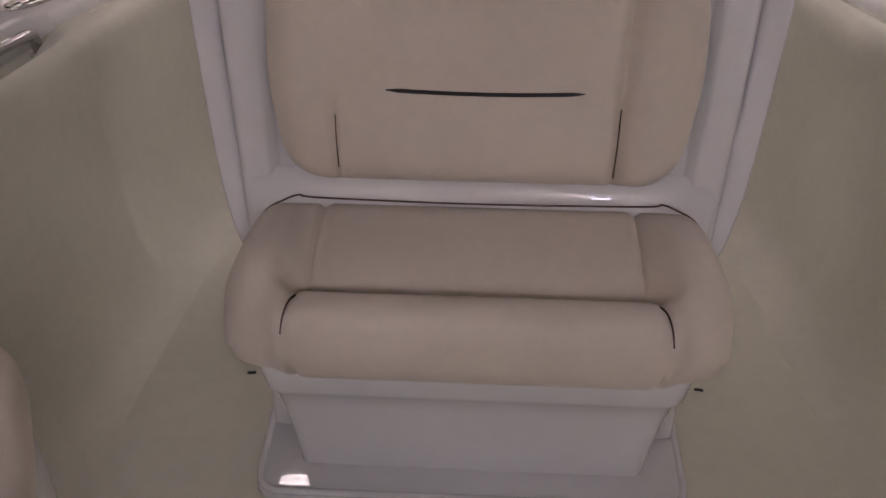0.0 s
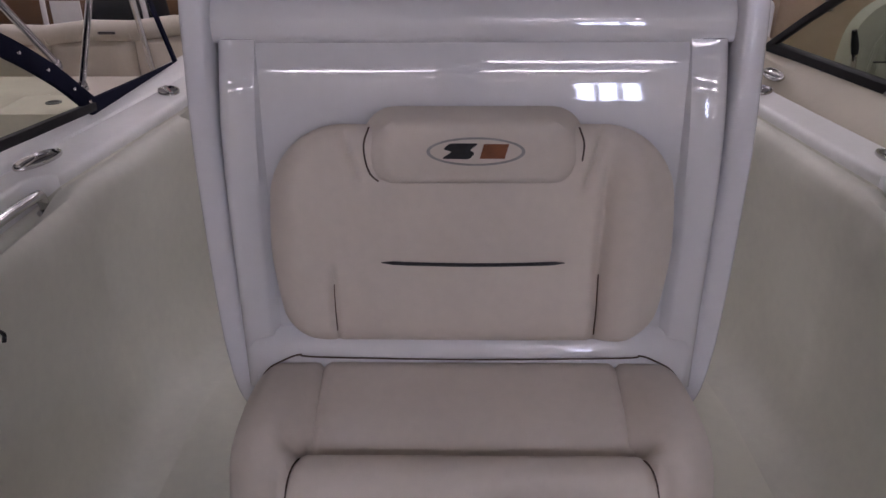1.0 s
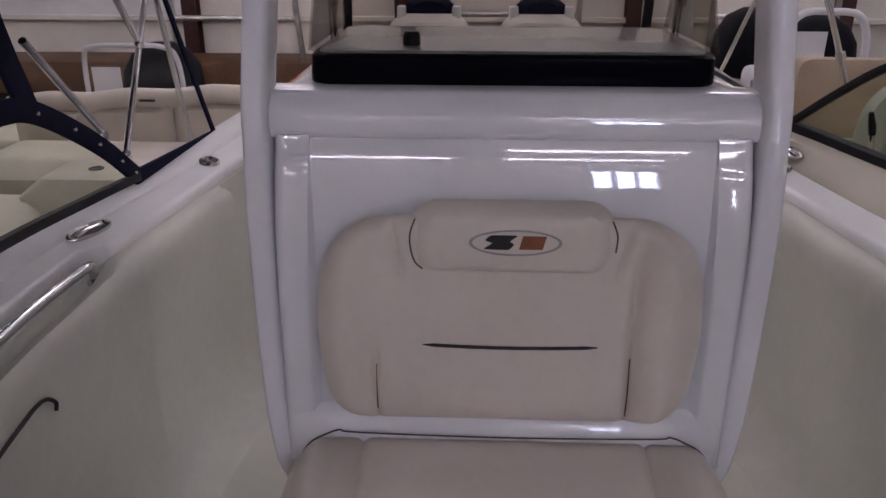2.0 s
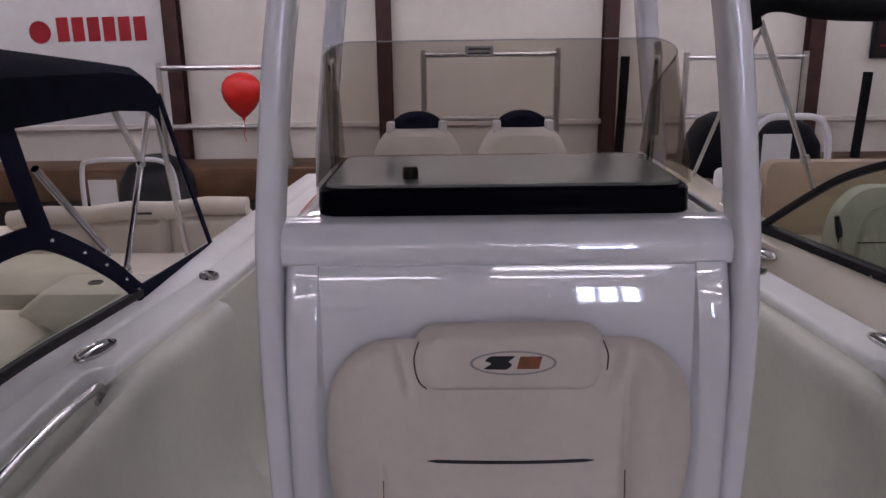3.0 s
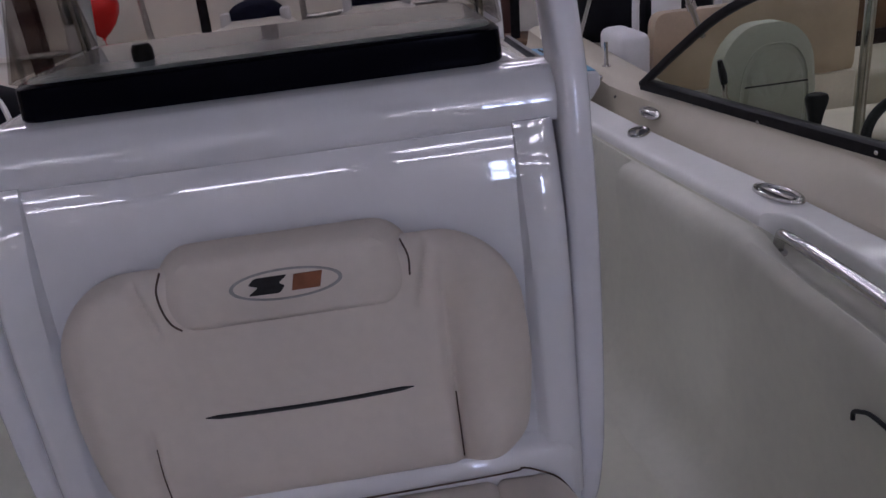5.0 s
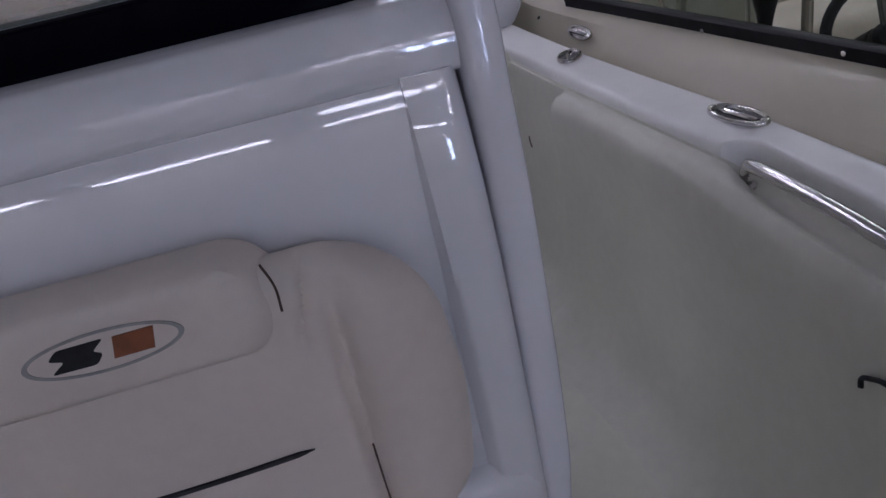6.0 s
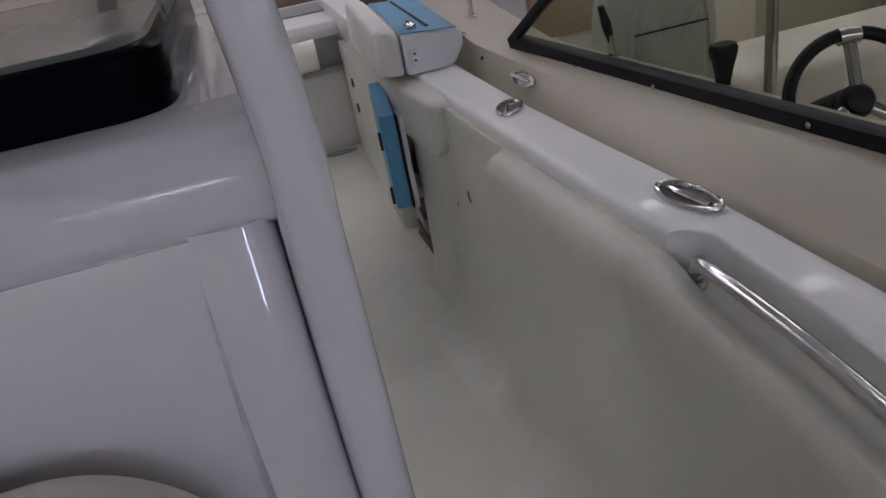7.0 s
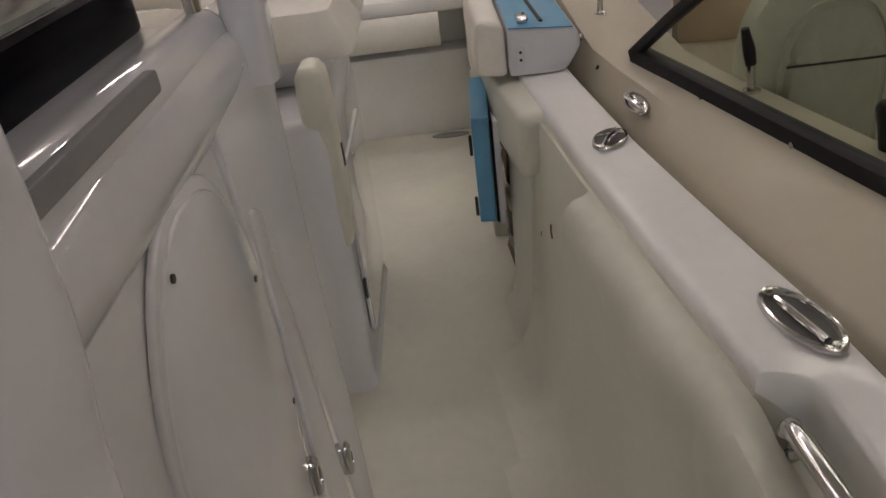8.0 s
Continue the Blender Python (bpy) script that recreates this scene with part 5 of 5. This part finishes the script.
part("far_side", rbox((-3.5, -0.8, 0.0), (-3.38, 4.6, 0.7), 0.03), CREAM, lb)


def strap(pts, w, t, m, name, label, parent):
    """A flat band of canvas or frame in the upright plane beside the gunwale."""
    part(name, tube(smooth_path(pts, 6), w, 10, flat=t / w, up=(1, 0, 0), square=5), m, parent, label)


XP = -1.135
strap([(XP, 1.20, 1.07), (XP, 1.38, 1.065), (XP, 1.50, 1.045), (XP, 1.673, 0.962), (XP, 1.844, 0.860), (XP, 1.96, 0.775), (XP, 2.04, 0.715)], 0.030, 0.008, NAVY, "window_frame", "navy bound windshield edge", lb)
strap([(XP, 2.03, 0.722), (XP, 2.4, 0.695), (XP, 2.80, 0.668)], 0.026, 0.008, NAVY, "curtain_hem", "navy curtain hem", lb)
strap([(XP, 2.80, 0.665), (XP, 2.62, 0.95), (XP, 2.44, 1.24), (XP, 2.38, 1.34)], 0.013, 0.006, NAVY, "curtain_edge", "navy curtain edge", lb)
strap([(XP, 1.40, 1.34), (XP, 1.45, 1.18), (XP, 1.50, 1.05)], 0.040, 0.007, NAVY, "curtain_flap", "navy curtain flap", lb)
strap([(XP, 2.03, 0.722), (XP, 1.7, 0.752), (XP, 1.3, 0.785), (XP, 0.8, 0.80)], 0.014, 0.012, FRAME, "windshield_sill", "black windshield sill", lb)
for k, y in enumerate((1.52, 1.68, 1.80, 1.92, 2.0)):
    z = lerp_table([(1.5, 1.045), (1.673, 0.962), (1.844, 0.860), (2.04, 0.715)], y)
    part("snap", moved(lathe([(0.006, 0), (0.005, 0.004), (0, 0.005)], 10), Matrix.Translation((XP + 0.009, y, z)) @ YZ), CHROME, lb, "chrome snap")
part("curtain", loft([[(XP, 1.45, 1.34), (XP, 2.38, 1.34)], [(XP, 1.52, 1.05), (XP, 2.56, 1.05)], [(XP, 1.85, 0.86), (XP, 2.69, 0.85)], [(XP, 2.03, 0.72), (XP, 2.80, 0.67)]], closed=False, cap=False), VINYLW, lb, "clear vinyl side curtain").visible_shadow = False
part("side_glass", loft([[(XP, 1.2, 1.06), (XP, 1.2, 0.79)], [(XP, 1.5, 1.04), (XP, 1.5, 0.77)], [(XP, 1.8, 0.88), (XP, 1.8, 0.745)], [(XP, 2.02, 0.73), (XP, 2.02, 0.722)]], closed=False, cap=False), CLEAR, lb, "clear side glass").visible_shadow = False
cn = thing("navy_canopy", "navy canvas bimini canopy over the cream boat", "canopy", (-2.0, 1.6, 0.7))
rings = []
for x, dz in ((-1.118, -0.145), (-1.12, -0.03), (-1.16, 0.0), (-1.5, 0.05), (-2.1, 0.08), (-2.7, 0.05), (-3.1, 0.0), (-3.14, -0.12)):
    rings.append([(x, y, 1.452 + dz + d) for y, d in ((0.2, 0.0), (0.8, 0.02), (1.4, 0.025), (2.0, 0.012), (2.22, -0.01), (2.30, -0.045), (2.335, -0.10 if dz < -0.1 else -0.075))])
bm = loft(rings, closed=False, cap=False)
bmesh.ops.solidify(bm, geom=bm.faces[:], thickness=0.008)
part("canvas", bm, NAVY, cn, "navy canvas cover")
for a, b in (((-1.35, 2.86, 1.30), (-1.35, 2.43, 0.69)), ((-1.35, 2.46, 1.32), (-1.35, 2.68, 1.06)), ((-1.35, 1.90, 1.16), (-1.35, 2.28, 0.80)), ((-1.35, 2.89, 1.25), (-1.35, 3.10, 0.55))):
    part("strut", tube([a, Vector(a).lerp(Vector(b), 0.5), b], 0.0125, 10), CHROME, cn, "polished canopy strut")
    part("strut_foot", moved(lathe([(0.02, 0), (0.018, 0.02), (0.013, 0.03), (0.0, 0.03)], 10), Matrix.Translation((b[0], b[1], b[2] - 0.02))), CHROME, cn)
cb = thing("stern_bench", "cream vinyl stern bench with fluted back", "bench", (-1.7, 3.3, 0.06))
for i in range(3):
    x = -2.32 + i * 0.40
    M = Matrix.Translation((x + 0.2, 3.36, 0)) @ XZ
    part("back_cushion", pillow(refine(rounded(V2((-0.198, 0.46), (0.198, 0.46), (0.198, 0.655 + 0.02 * i), (-0.198, 0.645 + 0.02 * i)), 0.03, 4), 0.03), M, 0.05, 6, 7, back=0.10), CREAM, cb, "cream back cushion")
    part("top_roll", tube([(x, 3.36, 0.665 + 0.02 * i), (x + 0.2, 3.36, 0.690 + 0.02 * i), (x + 0.4, 3.36, 0.685 + 0.02 * i)], 0.048, 10), CREAM, cb, "cream top roll")
part("seat", pillow(refine(rounded(V2((-0.6, -0.25), (0.6, -0.25), (0.6, 0.25), (-0.6, 0.25)), 0.05, 4), 0.04), Matrix.Translation((-1.78, 3.05, 0.46)), 0.07, 6, 7, back=0.05), CREAM, cb)
part("plinth", rbox((-2.38, 2.82, 0.06), (-1.17, 3.45, 0.44), 0.02), CREAM, cb)
part("grille", rbox((-1.66, 3.30, 0.700), (-1.58, 3.312, 0.712), 0.003, 1), DARKCUP, cb, "small dark badge")
for x, y, z, sx, sy in ((-1.52, 2.62, 0.50, 0.30, 0.18), (-2.0, 2.35, 0.42, 0.30, 0.25)):
    s_ = thing("lounge_cushion", "cream vinyl lounge cushion on its plinth", "cushion", (x, y, 0.06), group="lounge cushions")
    part("pad", pillow(refine(rounded(V2((-sx, -sy), (sx, -sy), (sx, sy), (-sx, sy)), 0.05, 4), 0.04), Matrix.Translation((x, y, z)), 0.07, 6, 7, back=0.05), CREAM, s_)
    part("plinth", rbox((x - sx + 0.03, y - sy + 0.03, 0.06), (x + sx - 0.03, y + sy - 0.03, z - 0.03), 0.02), CREAM, s_)
    part("drink_holder", moved(lathe([(0.03, 0), (0.03, 0.004), (0.02, 0.004), (0.018, 0.001), (0.0, 0.001)], 14), Matrix.Translation((x - 0.05, y, z + 0.0695))), DARKCUP, s_, "dark cup ring")
solo("seat_cover", pillow(refine(rounded(V2((-0.35, -0.4), (0.35, -0.4), (0.35, 0.4), (-0.35, 0.4)), 0.1, 4), 0.05), Matrix.Translation((-1.75, 1.5, 0.36)), 0.16, 3, 8, lambda u, v: 0.02 * math.sin(u * 14 + v * 9), back=0.30), GREYP, "grey fabric cover over a helm seat", "cover", (-1.75, 1.5, 0.06))
outboard(-2.0, 4.5, 0.22, "black outboard motor behind the cream bench", -0.22)
solo("ski_rail", tube(smooth_path([(-2.25, 4.0, 0.46), (-2.24, 4.0, 0.80), (-2.18, 4.0, 0.862), (-1.95, 4.0, 0.87), (-1.78, 4.0, 0.86), (-1.71, 4.0, 0.78), (-1.69, 4.0, 0.46)], 5), 0.014, 10), WHITEBOX, "white bent tube rail on the stern", "rail", (-1.95, 4.0, 0.44))
solo("swim_deck", rbox((-3.3, 3.46, -0.2), (-1.15, 4.15, 0.46), 0.04, 3), CREAM, "cream stern platform of the boat alongside", "platform", (-2.2, 3.8, -0.2))
